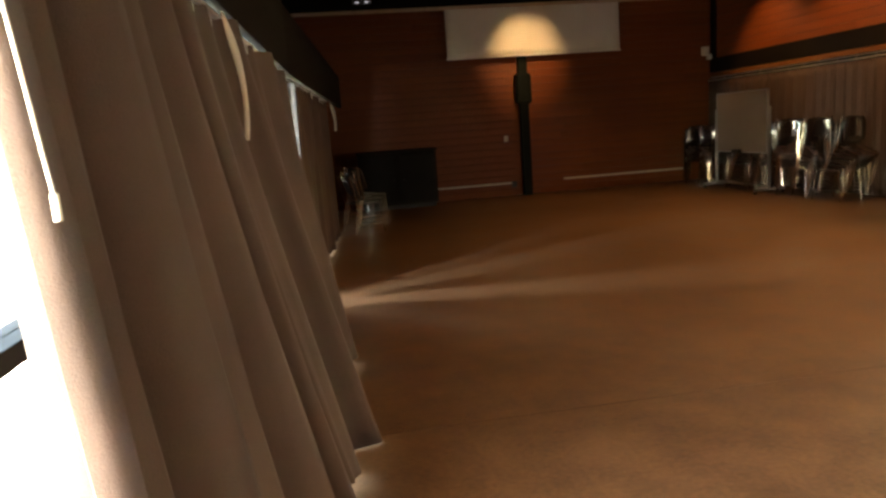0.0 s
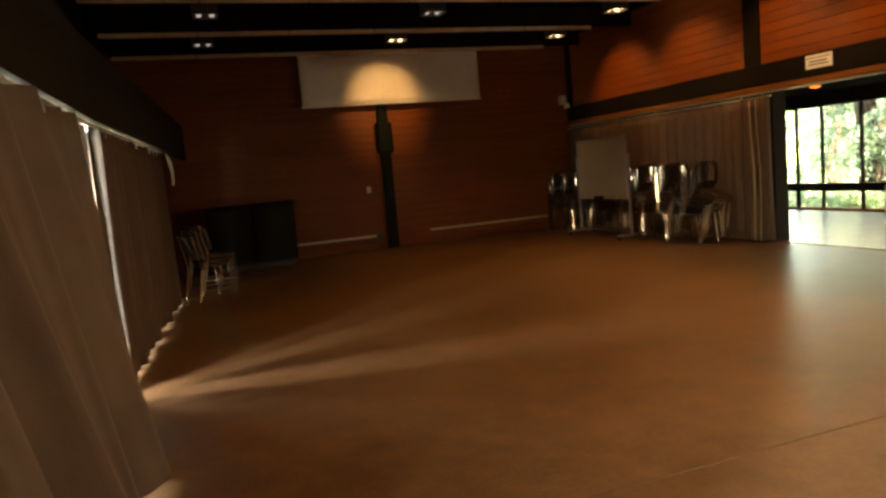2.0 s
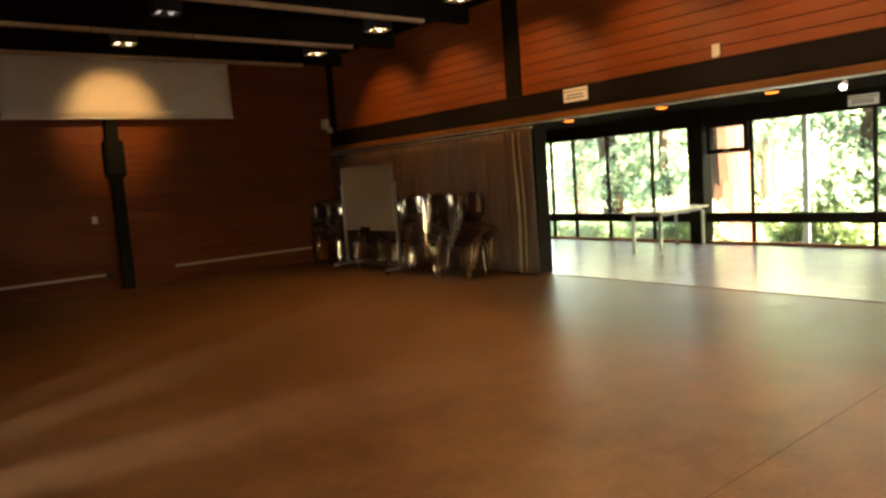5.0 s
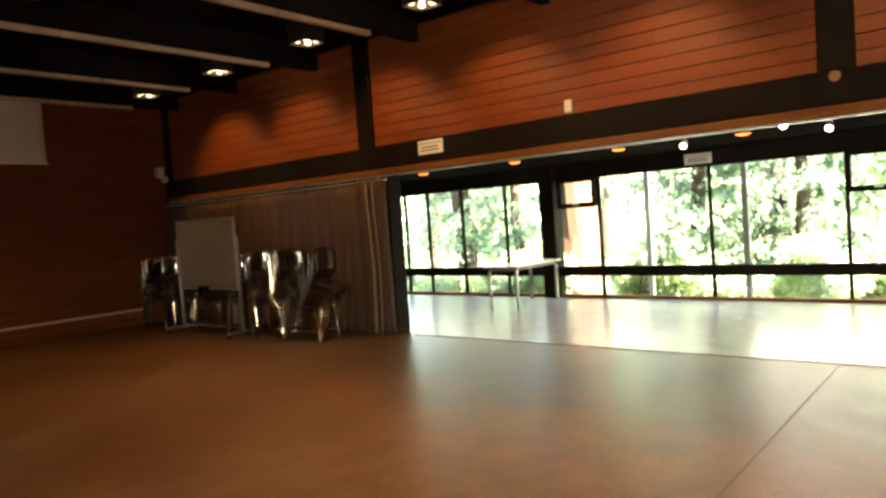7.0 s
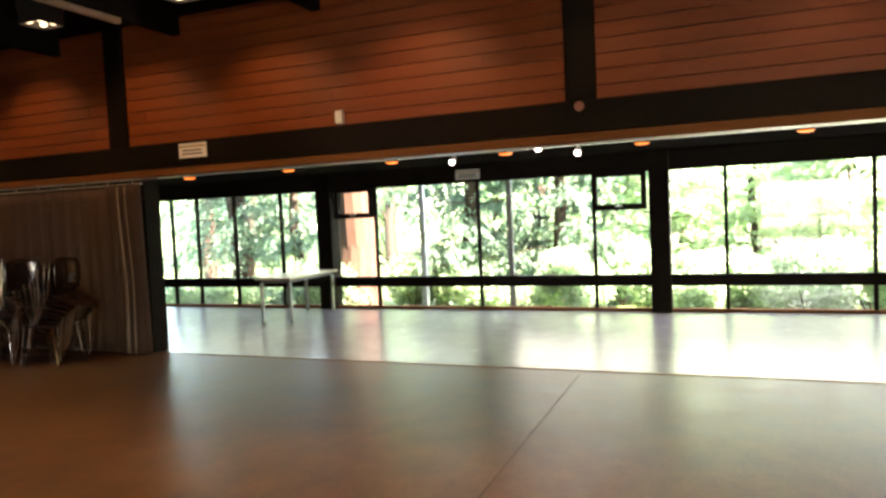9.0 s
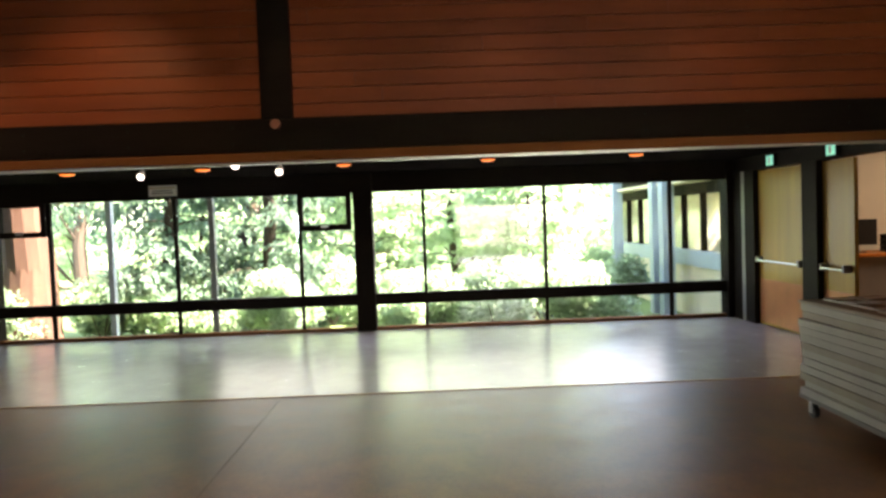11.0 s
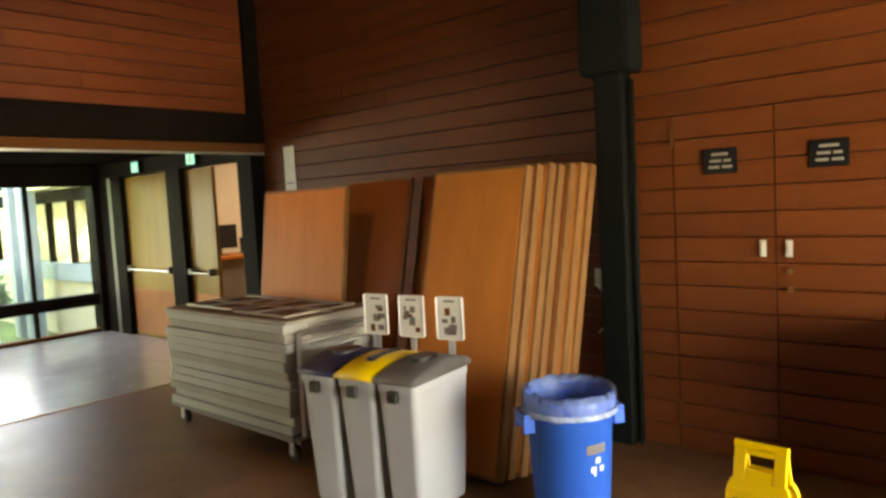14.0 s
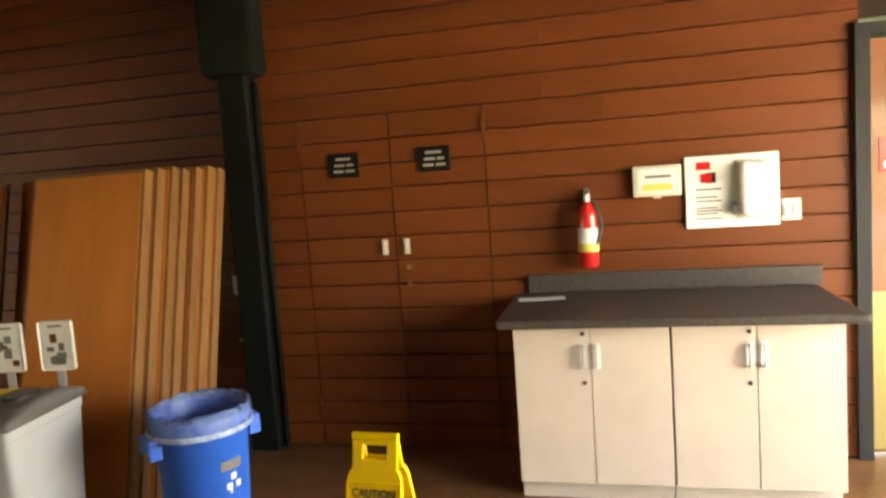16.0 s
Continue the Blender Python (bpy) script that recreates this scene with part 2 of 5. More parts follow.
WALLS = [
    board_wall("wall_north", WX - 0.3, E + 0.3, N + 0.03, N + 0.2, 0, CEIL, "x", -1, M_BOARD_S, "stained cedar board wall behind the screen"),
    board_wall("wall_south_left", 5.0, E + 0.3, S2 - 0.2, S2 - 0.03, 0, CEIL, "x", 1, M_BOARD_S, "stained cedar board wall behind the leaning tabletops"),
    board_wall("wall_south_right", 1.70, 5.0, S - 0.2, S - 0.03, 0, CEIL, "x", 1, M_BOARD_S, "stained cedar board wall above the counter"),
    board_wall("wall_east_upper", E + 0.03, E + 0.2, S2, N, 2.50, CEIL, "y", -1, M_BOARD, "stained cedar boards above the dark beam"),
]
setting("wall_south_over_door", cbox(WX - 0.3, 1.70, S - 0.2, S - 0.03, 2.2, CEIL), M_BACK, "dark wall above the timber door", "wall")
setting("wall_west_upper", cbox(WX - 0.3, WX - 0.1, S2 - 0.2, N + 0.2, 2.6, CEIL), M_DARK, "dark timber wall above the west curtains", "wall")
setting("wall_annex_north", cbox(E, W + 0.15, N + 0.03, N + 0.2, 0, 2.5), M_DARK, "dark wall at the far end of the window aisle", "wall")
# west side: piers and windows behind the curtains, which run slightly askew


def wx(y, off=0.0):
    """x of the curtain line at y."""
    return 0.52 + 0.03 * y + off + max(0.0, y - 5.3) * 0.0447


setting("beam_west", cbox(-0.1, -0.005, S2 - 0.2, N, 2.42, 2.62), M_DARK, "dark timber beam over the west windows", "beam")
for ya, yb in ((S2, 5.298), (5.302, N)):
    bm = bmesh.new()
    for yy in (ya, yb):
        for dx in (-0.02, 0.04):
            for zz in (2.012, 2.46):
                bm.verts.new((wx(yy) + dx, yy, zz))
    bmesh.ops.convex_hull(bm, input=bm.verts)
    setting("west_pelmet", bm, M_DARK, "dark timber pelmet just above the curtain rail", "trim")
    bm = bmesh.new()
    for yy in (ya, yb):
        for xx in (0.0, wx(yy) + 0.04):
            for zz in (2.462, 2.60):
                bm.verts.new((xx, yy, zz))
    bmesh.ops.convex_hull(bm, input=bm.verts)
    setting("west_soffit", bm, M_DARK, "dark timber soffit above the west windows", "trim")
setting("wall_west_pier", cbox(-0.05, 0.3, 9.41, N + 0.2, 0, 2.455), M_DARK, "dark timber wall beyond the curtains", "wall")
# unseen panel, added to stop daylight leaking round the curtain's end
setting("wall_west_return", cbox(0.302, 0.97, 9.70, 9.80, 0, 2.455), M_DARK, "unseen dark panel that blocks daylight behind the end of the curtains", "wall")
setting("wall_southwest", cbox(-0.05, 0.3, S2 - 0.2, -3.1, 0, 2.455), M_DARK, "dark timber corner pier", "wall")


def window_bay(name, axis_x, y0, y1, z_rail, mullions, vents, label, top=2.0, rh=0.16):
    """A glazed bay in the plane x = axis_x: sill, rail, head, mullions and one pane between each pair."""
    w = thing(name, (axis_x, (y0 + y1) / 2, 0), label, "window", kind="structure")
    oy = -(y0 + y1) / 2

    def bar(nm, a, b, z0, z1, t=0.05, mat=M_DARK, x=0.0):
        return part(nm, cbox(x - t, x + t, a + oy, b + oy, z0, z1, 0.004), mat, w)

    bar("window_sill", y0, y1, 0.0, 0.045, 0.06, M_BEAMTRIM)
    bar("window_rail", y0, y1, z_rail, z_rail + rh, 0.065)
    bar("window_head", y0, y1, top, 2.27 if top < 2.2 else 2.45, 0.07)
    edges = [y0] + sorted(mullions) + [y1]
    for my in mullions:
        bar("mullion", my - 0.024, my + 0.024, 0.045, z_rail, 0.03)
        bar("mullion", my - 0.024, my + 0.024, z_rail + rh, top, 0.03)
    for a, b in zip(edges, edges[1:]):
        for z0, z1 in ((0.045, z_rail), (z_rail + rh, top)):
            p = part("pane", cbox(-0.004, 0.004, a + oy + 0.01, b + oy - 0.01, z0, z1), M_GLASS, w)
            p.visible_shadow = False
    for a, b, z0 in vents:
        bm = bmesh.new()
        for q in ((a, a + 0.07, z0, 2.0), (b - 0.07, b, z0, 2.0), (a + 0.07, b - 0.07, z0, z0 + 0.08), (a + 0.07, b - 0.07, 1.95, 2.0)):
            box(bm, -0.09, 0.02, q[0] + oy, q[1] + oy, q[2], q[3], 0.004)
        v = part("vent_sash", bm, M_DARK, w, "dark hopper vent sash")
        bm = bmesh.new()
        box(bm, -0.12, -0.09, (a + b) / 2 + oy - 0.05, (a + b) / 2 + oy + 0.05, z0 + 0.04, z0 + 0.07, 0.006)
        part("vent_latch", bm, M_METAL, v)
    return w


window_bay("window_1", W, 7.45, N, 0.37, [8.25, 9.25, 10.1, 10.7, 11.8], [], "tall dark-framed glazing looking into the trees")
window_bay("window_2", W, 2.0, 7.17, 0.37, [6.38, 4.58, 2.79], [(6.40, 7.12, 1.52), (2.04, 2.80, 1.47)], "dark-framed glazing with two small hopper vents")
window_bay("window_3", W, -3.38, 1.73, 0.37, [1.0, -0.76, -2.59], [], "dark-framed glazing beside the exit doors")
for nm, a, b in (("window_post_1", 7.17, 7.45), ("window_post_2", 1.73, 2.0), ("window_post_3", -3.62, -3.38)):
    setting(nm, cbox(W - 0.14, W + 0.14, a, b, 0, 2.27, 0.006), M_DARK, "dark timber post of the window wall", "post")
window_bay("window_4", 0.12, 3.2, 9.4, 0.95, [4.7, 6.2, 7.8], [], "west glazing behind the drawn curtains", 2.36, 0.06)
window_bay("window_5", 0.12, -3.1, 3.0, 0.95, [-1.6, 0.0, 1.5], [], "west glazing with bright daylight behind", 2.36, 0.06)
setting("window_post_4", cbox(0.0, 0.26, 3.0, 3.2, 0, 2.455, 0.006), M_DARK, "dark timber post of the west windows", "post")

# the big beam over the opening and what hangs on it
beam = thing("opening_beam", (E, 0, 0), "dark stained laminated beam with a fir strip below", "beam", kind="structure")
part("beam_timber", cbox(-0.05, 0.22, S2, N, 2.225, 2.515, 0.008), M_DARK, beam)
part("fir_strip", cbox(-0.035, 0.2, S2, N, 2.135, 2.222, 0.004), M_BEAMTRIM, beam, "lighter fir strip")
part("curtain_track", cbox(-0.02, 0.01, S2, N, 2.112, 2.133), M_METAL, beam, "white metal track")
for i in range(18):
    bm = bmesh.new()
    rod(bm, (-0.055, -2.9 + i * 0.92, 2.30), (-0.045, -2.9 + i * 0.92, 2.30), 0.014, 8)
    rod(bm, (-0.055, -2.9 + i * 0.92, 2.44), (-0.045, -2.9 + i * 0.92, 2.44), 0.014, 8)
    part("bolt_head", bm, M_POST, beam)
for nm, a, b in (("upper_post_1", 7.70, 7.98), ("upper_post_2", 2.08, 2.36), ("upper_post_3", S2 + 0.004, -3.42), ("upper_post_4", 12.85, N - 0.03)):
    setting(nm, cbox(E - 0.045, E + 0.05, a, b, 2.518, CEIL, 0.006), M_DARK, "dark timber post above the beam", "post")
setting("opening_post", cbox(E - 0.02, E + 0.22, 7.50, 7.86, 0, 2.107, 0.006), M_DARK, "dark timber post where the brown curtain ends", "post")
setting("opening_post_south", cbox(E - 0.02, E + 0.22, -3.58, -3.42, 0, 2.107, 0.006), M_POST, "dark green post at the end of the opening", "post")
setting("wall_opening_north", cbox(E + 0.10, E + 0.2, 7.87, N, 0, 2.105), M_BACK, "dark partition behind the brown curtain", "wall")

# dark posts on the end walls
pn = thing("wall_post_north", (4.95, N, 0), "dark steel column on the board wall below the screen", "column", kind="structure")
part("shaft", cbox(-0.09, 0.09, -0.14, 0.02, 0, CEIL, 0.01), M_POST, pn)
part("bracket", cbox(-0.16, 0.16, -0.17, 0.02, 1.85, 2.45, 0.05), M_POST, pn)
ps = thing("wall_post_south", (5.0, S, 0), "dark green steel column between the board walls", "column", kind="structure")
part("shaft", cbox(-0.09, 0.09, -0.28, 0.12, 0, CEIL, 0.012), M_POST, ps)
bm = bmesh.new()
box(bm, -0.17, 0.17, -0.28, 0.17, 2.24, CEIL, 0.04)
part("bracket", bm, M_POST, ps)
bm = bmesh.new()
rod(bm, (-0.125, 0.06, 0), (-0.125, 0.06, 2.2), 0.016, 8)
part("conduit", bm, M_POST, ps)

# ceiling joists with pale undersides
for i, jy in enumerate([12.0, 10.3, 8.43, 6.6, 4.8, 3.0, 1.1, -0.7, -2.5]):
    j = thing("ceiling_joist", (4.2, jy, 0), "black ceiling joist with a pale batten beneath", "joist", kind="structure")
    part("joist", cbox(-3.85, 4.6, -0.05, 0.05, 3.64, CEIL), M_CEIL, j)
    for k in range(6):
        x0 = -3.8 + k * 1.27
        part("batten", cbox(x0, x0 + 1.255, -0.035, 0.035, 3.585, 3.638, 0.004), M_BATTEN, j)

# ---------------------------------------------------------------- ceiling lamps
M_BULB = glowing("lit_reflector_lamp", (1.0, 0.78, 0.50), 0.12)
M_BULB_DIM = glowing("dim_reflector_lamp", (0.75, 0.8, 1.0), 0.010)
M_CAN = material("black_lamp_can", (0.015, 0.014, 0.013), 0.5)


def ceiling_lamp(x, y, mat, label):
    t = thing("ceiling_lamp", (x, y, 3.62), label, "lamp", "ceiling lamps in rows")
    bm = bmesh.new()
    for a in ((-0.15, -0.13, -0.13, 0.13), (0.13, 0.15, -0.13, 0.13), (-0.13, 0.13, -0.15, -0.13), (-0.13, 0.13, 0.13, 0.15)):
        box(bm, a[0], a[1], a[2], a[3], -0.02, 0.12)
    box(bm, -0.15, 0.15, -0.15, 0.15, 0.12, 0.33)
    part("housing", bm, M_CAN, t)
    for dx, dy in ((-0.08, -0.07), (0.08, -0.07), (-0.08, 0.07), (0.08, 0.07)):
        bm = bmesh.new()
        lathe(bm, [(0.001, -0.010), (0.022, -0.007), (0.034, 0.0), (0.034, 0.02), (0.02, 0.07)], 14, dx, dy)
        part("reflector_bulb", bm, mat, t)
    return t


for ly in LAMP_Y:
    ceiling_lamp(7.7, ly, M_BULB, "black recessed ceiling lamp with four lit reflector bulbs")
for ly in LAMP_Y:
    ceiling_lamp(4.78, ly + 0.08, M_BULB if ly > 10 else M_BULB_DIM, "black recessed ceiling lamp with four reflector bulbs" if ly < 10 else "lit ceiling lamp shining on the projection screen")
for ly in LAMP_Y[:5]:
    ceiling_lamp(1.75, ly + 0.1, M_BULB_DIM, "black recessed ceiling lamp with four dim bulbs")

M_ORANGE = glowing("amber_downlight", (1.0, 0.22, 0.03), 0.07)
for ly in [10.4, 8.6, 6.8, 5.15, 3.56, 1.9, 0.19, -1.58]:
    d = thing("downlight", (11.1, ly, 2.268), "small amber recessed downlight in the low ceiling", "lamp", "downlights over the window aisle")
    bm = bmesh.new()
    lathe(bm, [(0.10, -0.001), (0.10, -0.012), (0.075, -0.012), (0.07, -0.002)], 20)
    part("trim_ring", bm, M_DARK, d)
    bm = bmesh.new()
    lathe(bm, [(0.085, -0.010), (0.08, -0.022), (0.05, -0.032), (0.001, -0.036)], 20)
    part("lens", bm, M_ORANGE, d)
M_SPOTLIT = glowing("bright_spot_bulb", (1.0, 0.93, 0.85), 0.5)
for sx, sy in ((10.99, 4.22), (9.95, 2.84), (10.97, 2.62)):
    d = thing("track_spot", (sx, sy, 2.268), "small white spotlight under the low ceiling", "lamp", "spotlights over the window aisle")
    bm = bmesh.new()
    rod(bm, (0, 0, -0.03), (0, 0, 0), 0.02, 10)
    part("mount", bm, M_WHITE, d)
    bm = bmesh.new()
    lathe(bm, [(0.001, 0.0), (0.03, -0.005), (0.04, -0.05), (0.045, -0.09), (0.04, -0.09), (0.001, -0.07)], 16)
    for v in bm.verts:
        v.co = Matrix.Rotation(radians(50), 3, "Y") @ v.co
        v.co.z -= 0.03
    part("shade", bm, M_WHITE, d)
    bm = bmesh.new()
    bmesh.ops.create_uvsphere(bm, u_segments=12, v_segments=8, radius=0.034, matrix=Matrix.Translation((-0.065, 0, -0.085)))
    part("bulb", bm, M_SPOTLIT, d)
    spot_lamp((sx - 0.1, sy, 2.13), (sx - 2.4, sy, 0.4), 0.3, (1, 0.9, 0.78), 90, 0.7)

# ---------------------------------------------------------------- curtains
M_IVORY = material("ivory_plastic", (0.55, 0.50, 0.42), 0.4, vary=0.06)
M_CURT = material("taupe_heavy_curtain", (0.088, 0.057, 0.044), 0.85, vary=0.3, scale=2.5, bump=0.2, bscale=220)
M_LINING = material("dusty_curtain_lining", (0.05, 0.043, 0.038), 0.85, vary=0.3, bump=0.15, bscale=200)
M_HEM = material("curtain_lining", (0.30, 0.22, 0.15), 0.8, vary=0.2, bump=0.15, bscale=200)
M_CURT2 = material("brown_heavy_curtain", (0.056, 0.027, 0.014), 0.8, vary=0.25, scale=2, bump=0.15, bscale=220)


def drape(name, p0, p1, z0, z1, folds, depth, mat, label, lean=None, seed=0, hem=0.0, category="curtain", calm=0.0):
    """A hanging curtain with uneven folds between two points of the plan."""
    rnd = random.Random(seed)
    a, b = Vector((*p0, 0)), Vector((*p1, 0))
    d = (b - a)
    ln = d.length
    d.normalize()
    nrm = Vector((-d.y, d.x, 0))
    nu, nv = max(int(folds * 12), 40), 14
    ph = [rnd.uniform(0, 6.28) for _ in range(8)]
    bm = bmesh.new()
    grid = []
    for i in range(nu + 1):
        u = i / nu
        col = []
        for k in range(nv + 1):
            v = k / nv
            w = folds * 6.283 * u ** 0.8 + 0.7 * math.sin(5 * u + ph[0]) * 2 + 0.25 * math.sin(3 * v + ph[1] + 9 * u)
            grow = (0.55 + 0.6 * (1 - v)) * (1 - calm * max(0.0, (u - 0.8) / 0.2))
            off = depth * grow * (1.0 - 1.9 * abs(math.sin(w / 2)) * (0.75 + 0.25 * math.sin(0.37 * w + ph[2])) + 0.12 * math.sin(2.3 * w + ph[2] + 2 * v) + 0.25 * math.sin(0.31 * w + ph[3]))
            off += (lean(u, v) if lean else 0)
            slide = 0.25 * depth * math.cos(w * 0.9 + ph[4]) * grow
            zlow = z0 + hem * (0.5 + 0.5 * math.sin(w * 0.5 + ph[5])) if hem else z0
            p = a + d * (ln * u + slide) + nrm * off
            col.append(bm.verts.new((p.x, p.y, zlow + (z1 - zlow) * v)))
        grid.append(col)
    for i in range(nu):
        for k in range(nv):
            bm.faces.new((grid[i][k], grid[i + 1][k], grid[i + 1][k + 1], grid[i][k + 1]))
    t = thing(name, (0, 0, 0), label, category)
    c = part("cloth", bm, mat, t, smooth=True)
    so = c.modifiers.new("thickness", "SOLIDIFY")
    so.thickness = 0.006
    return t


def west_lean(u, v):
    k = np.interp(u, (0, 0.34, 0.61, 0.88, 1.0), (0.14, 0.40, 0.28, 0.08, 0.0))
    return -float(k) * (1 - v) ** 1.15


RAIL_Z = 1.985
wc1 = drape("window_curtain", (wx(0.10), 0.10), (wx(5.14), 5.14), 0.012, RAIL_Z - 0.009, 15, 0.14, M_CURT, "heavy taupe curtain drawn across the west windows", west_lean, 3, 0.03, calm=0.65)
wc2 = drape("window_curtain", (wx(5.36) + 0.0, 5.36), (wx(9.6), 9.6), 0.008, RAIL_Z - 0.014, 13, 0.05, M_CURT2, "dark brown curtain drawn across the west windows", None, 5, 0.018)
rail = thing("curtain_rail", (0, 0, 0), "grey metal curtain rail with small clips along the west windows", "curtain rail")
bm = bmesh.new()
rod(bm, (wx(-3.0), -3.0, RAIL_Z), (wx(5.3), 5.3, RAIL_Z), 0.014, 10)
rod(bm, (wx(5.3), 5.3, RAIL_Z), (wx(9.65), 9.65, RAIL_Z), 0.014, 10)
part("rail_tube", bm, M_METAL, rail)
for i in range(9):
    y = -2.7 + i * 1.5
    bm = bmesh.new()
    rod(bm, (wx(y), y, RAIL_Z), (wx(y) - 0.12, y, 2.30), 0.008, 6)
    part("rail_bracket", bm, M_METAL, rail)
for i in range(30):
    y = -0.25 + i * 0.325
    bm = bmesh.new()
    box(bm, wx(y) - 0.008, wx(y) + 0.008, y - 0.006, y + 0.006, RAIL_Z - 0.06, RAIL_Z - 0.012)
    part("rail_clip", bm, M_METAL, rail)
wand = thing("curtain_wand", (wx(0.02) + 0.125, 0.03, 0), "white plastic curtain wand hanging in the folds", "wand")
bm = bmesh.new()
rod(bm, (0, 0, 1.40), (-0.05, 0.0, 1.95), 0.003, 8)
rod(bm, (-0.05, 0.0, 1.948), (-0.17, 0.0, RAIL_Z), 0.003, 8)
part("stick", bm, M_IVORY, wand)
bm = bmesh.new()
rod(bm, (0, 0, 1.375), (0, 0, 1.41), 0.006, 8)
part("grip", bm, M_IVORY, wand)



def curtain_tie(y, off, length, width, label):
    t = thing("curtain_tie", (wx(y) + off, y, 0), label, "curtain tie", "cloth ties on the curtain rail")
    bm = bmesh.new()
    g = []
    for k in range(13):
        v = k / 12
        w = width * (1 - 0.6 * v) * (0.75 + 0.25 * math.cos(5 * v))
        a = 0.9 * math.sin(2.4 * v)
        c = Vector((0.03 + 0.05 * math.sin(2.2 * v), 0.02 * math.sin(4 * v), RAIL_Z - 0.015 - length * v))
        g.append([bm.verts.new(c + Vector((math.sin(a), math.cos(a), 0)) * q * w) for q in (-1, 1)])
    for p, q in zip(g, g[1:]):
        bm.faces.new((p[0], p[1], q[1], q[0]))
    part("strip", bm, M_IVORY, t, smooth=True).modifiers.new("thickness", "SOLIDIFY").thickness = 0.004


curtain_tie(2.03, 0.02, 0.50, 0.036, "pale cloth tie hanging twisted from the curtain rail")
curtain_tie(9.62, 0.03, 0.42, 0.07, "pale cloth tie hanging at the end of the curtain rail")

drape("opening_curtain", (E - 0.10, 7.62), (E - 0.10, 12.95), 0.02, 2.03, 24, 0.035, M_CURT2, "dark brown curtain hanging behind the stacked chairs", None, 8)
drape("gathered_curtain", (E - 0.14, 7.45), (E - 0.14, 8.0), 0.015, 2.06, 6, 0.06, M_CURT2, "gathered end of the brown curtain by the opening", None, 9)
# added strip in the slit, catches the lamps outside as a bright streak
sl = thing("curtain_hem", (wx(5.42), 5.42, 0), "added lining strip that shows the streak of daylight between the west curtains", "curtain hem", "curtain leading edges")
bm = bmesh.new()
g = []
for k in range(21):
    v = k / 20
    w = 0.024 + 0.010 * math.sin(7 * v + 1) + 0.05 * max(0, v - 0.75)
    c = Vector((0.012 + 0.02 * math.sin(3 * v), -0.03, 0.02 + 1.93 * v))
    g.append([bm.verts.new(c + Vector((q * w, -0.35 * q * w, 0))) for q in (-1, 0.1, 1)])
for p, q in zip(g, g[1:]):
    for i in (0, 1):
        bm.faces.new((p[i], p[i + 1], q[i + 1], q[i]))
part("strip", bm, M_LINING, sl, smooth=True).modifiers.new("thickness", "SOLIDIFY").thickness = 0.006
for hy, hw in ((7.70, 0.042), (7.585, 0.018)):
    hm = thing("curtain_hem", (E - 0.215, hy, 0), "pale stitched leading edge of the gathered brown curtain", "curtain hem", "curtain leading edges")
    bm = bmesh.new()
    g = []
    for k in range(15):
        v = k / 14
        c = Vector((0.012 * math.sin(5 * v), 0.010 * math.sin(7 * v + hy), 0.03 + 2.0 * v))
        g.append([bm.verts.new(c + Vector((0.3 * q * hw, q * hw * (0.55 + 0.45 * (1 - v)), 0))) for q in (-1, 1)])
    for p, q in zip(g, g[1:]):
        bm.faces.new((p[0], p[1], q[1], q[0]))
    part("strip", bm, M_HEM, hm, smooth=True).modifiers.new("thickness", "SOLIDIFY").thickness = 0.006
orail = thing("opening_rail", (E - 0.10, 10.3, 2.06), "thin metal rail carrying the brown curtain", "curtain rail")
bm = bmesh.new()
rod(bm, (0, -2.85, 0), (0, 2.7, 0), 0.012, 8)
part("rail_tube", bm, M_METAL, orail)
for i in range(14):
    bm = bmesh.new()
    rod(bm, (0, -2.7 + i * 0.4, 0), (0.02, -2.7 + i * 0.4, 0.07), 0.006, 6)
    part("rail_hanger", bm, M_METAL, orail)

# ---------------------------------------------------------------- north end: screen, whiteboard, chairs
scr = thing("projection_screen", (5.2, N - 0.2, 0), "pale pull-down projection screen lit by one ceiling lamp", "screen")
bm = bmesh.new()
r = bmesh.ops.create_grid(bm, x_segments=24, y_segments=8, size=0.5)
for v in bm.verts:
    u, k = v.co.x, v.co.y
    v.co = Vector((u * 3.55, 0.012 * math.sin(6 * u) - 0.02 * (0.5 - k), 2.80 + (k + 0.5) * 1.1))
sc = part("fabric", bm, M_SCREEN, scr, smooth=True)
sc.modifiers.new("thickness", "SOLIDIFY").thickness = 0.003
bm = bmesh.new()
rod(bm, (-1.79, -0.015, 2.79), (1.79, -0.015, 2.79), 0.014, 10)
part("bottom_bar", bm, M_WHITE, scr)
part("case", cbox(-1.85, 1.85, -0.06, 0.08, 3.88, 3.949, 0.02), M_DARK, scr)

M_TUBE = material("chrome_tube", (0.42, 0.35, 0.27), 0.14, 1.0, vary=0.05, bump=0)
M_SHELL = material("glossy_dark_shell", (0.03, 0.017, 0.010), 0.10, vary=0.1, bump=0.02, spec=0.9, coat=1.0)
M_SEATPAD = material("brown_vinyl", (0.045, 0.022, 0.014), 0.28, vary=0.2, bump=0.1)


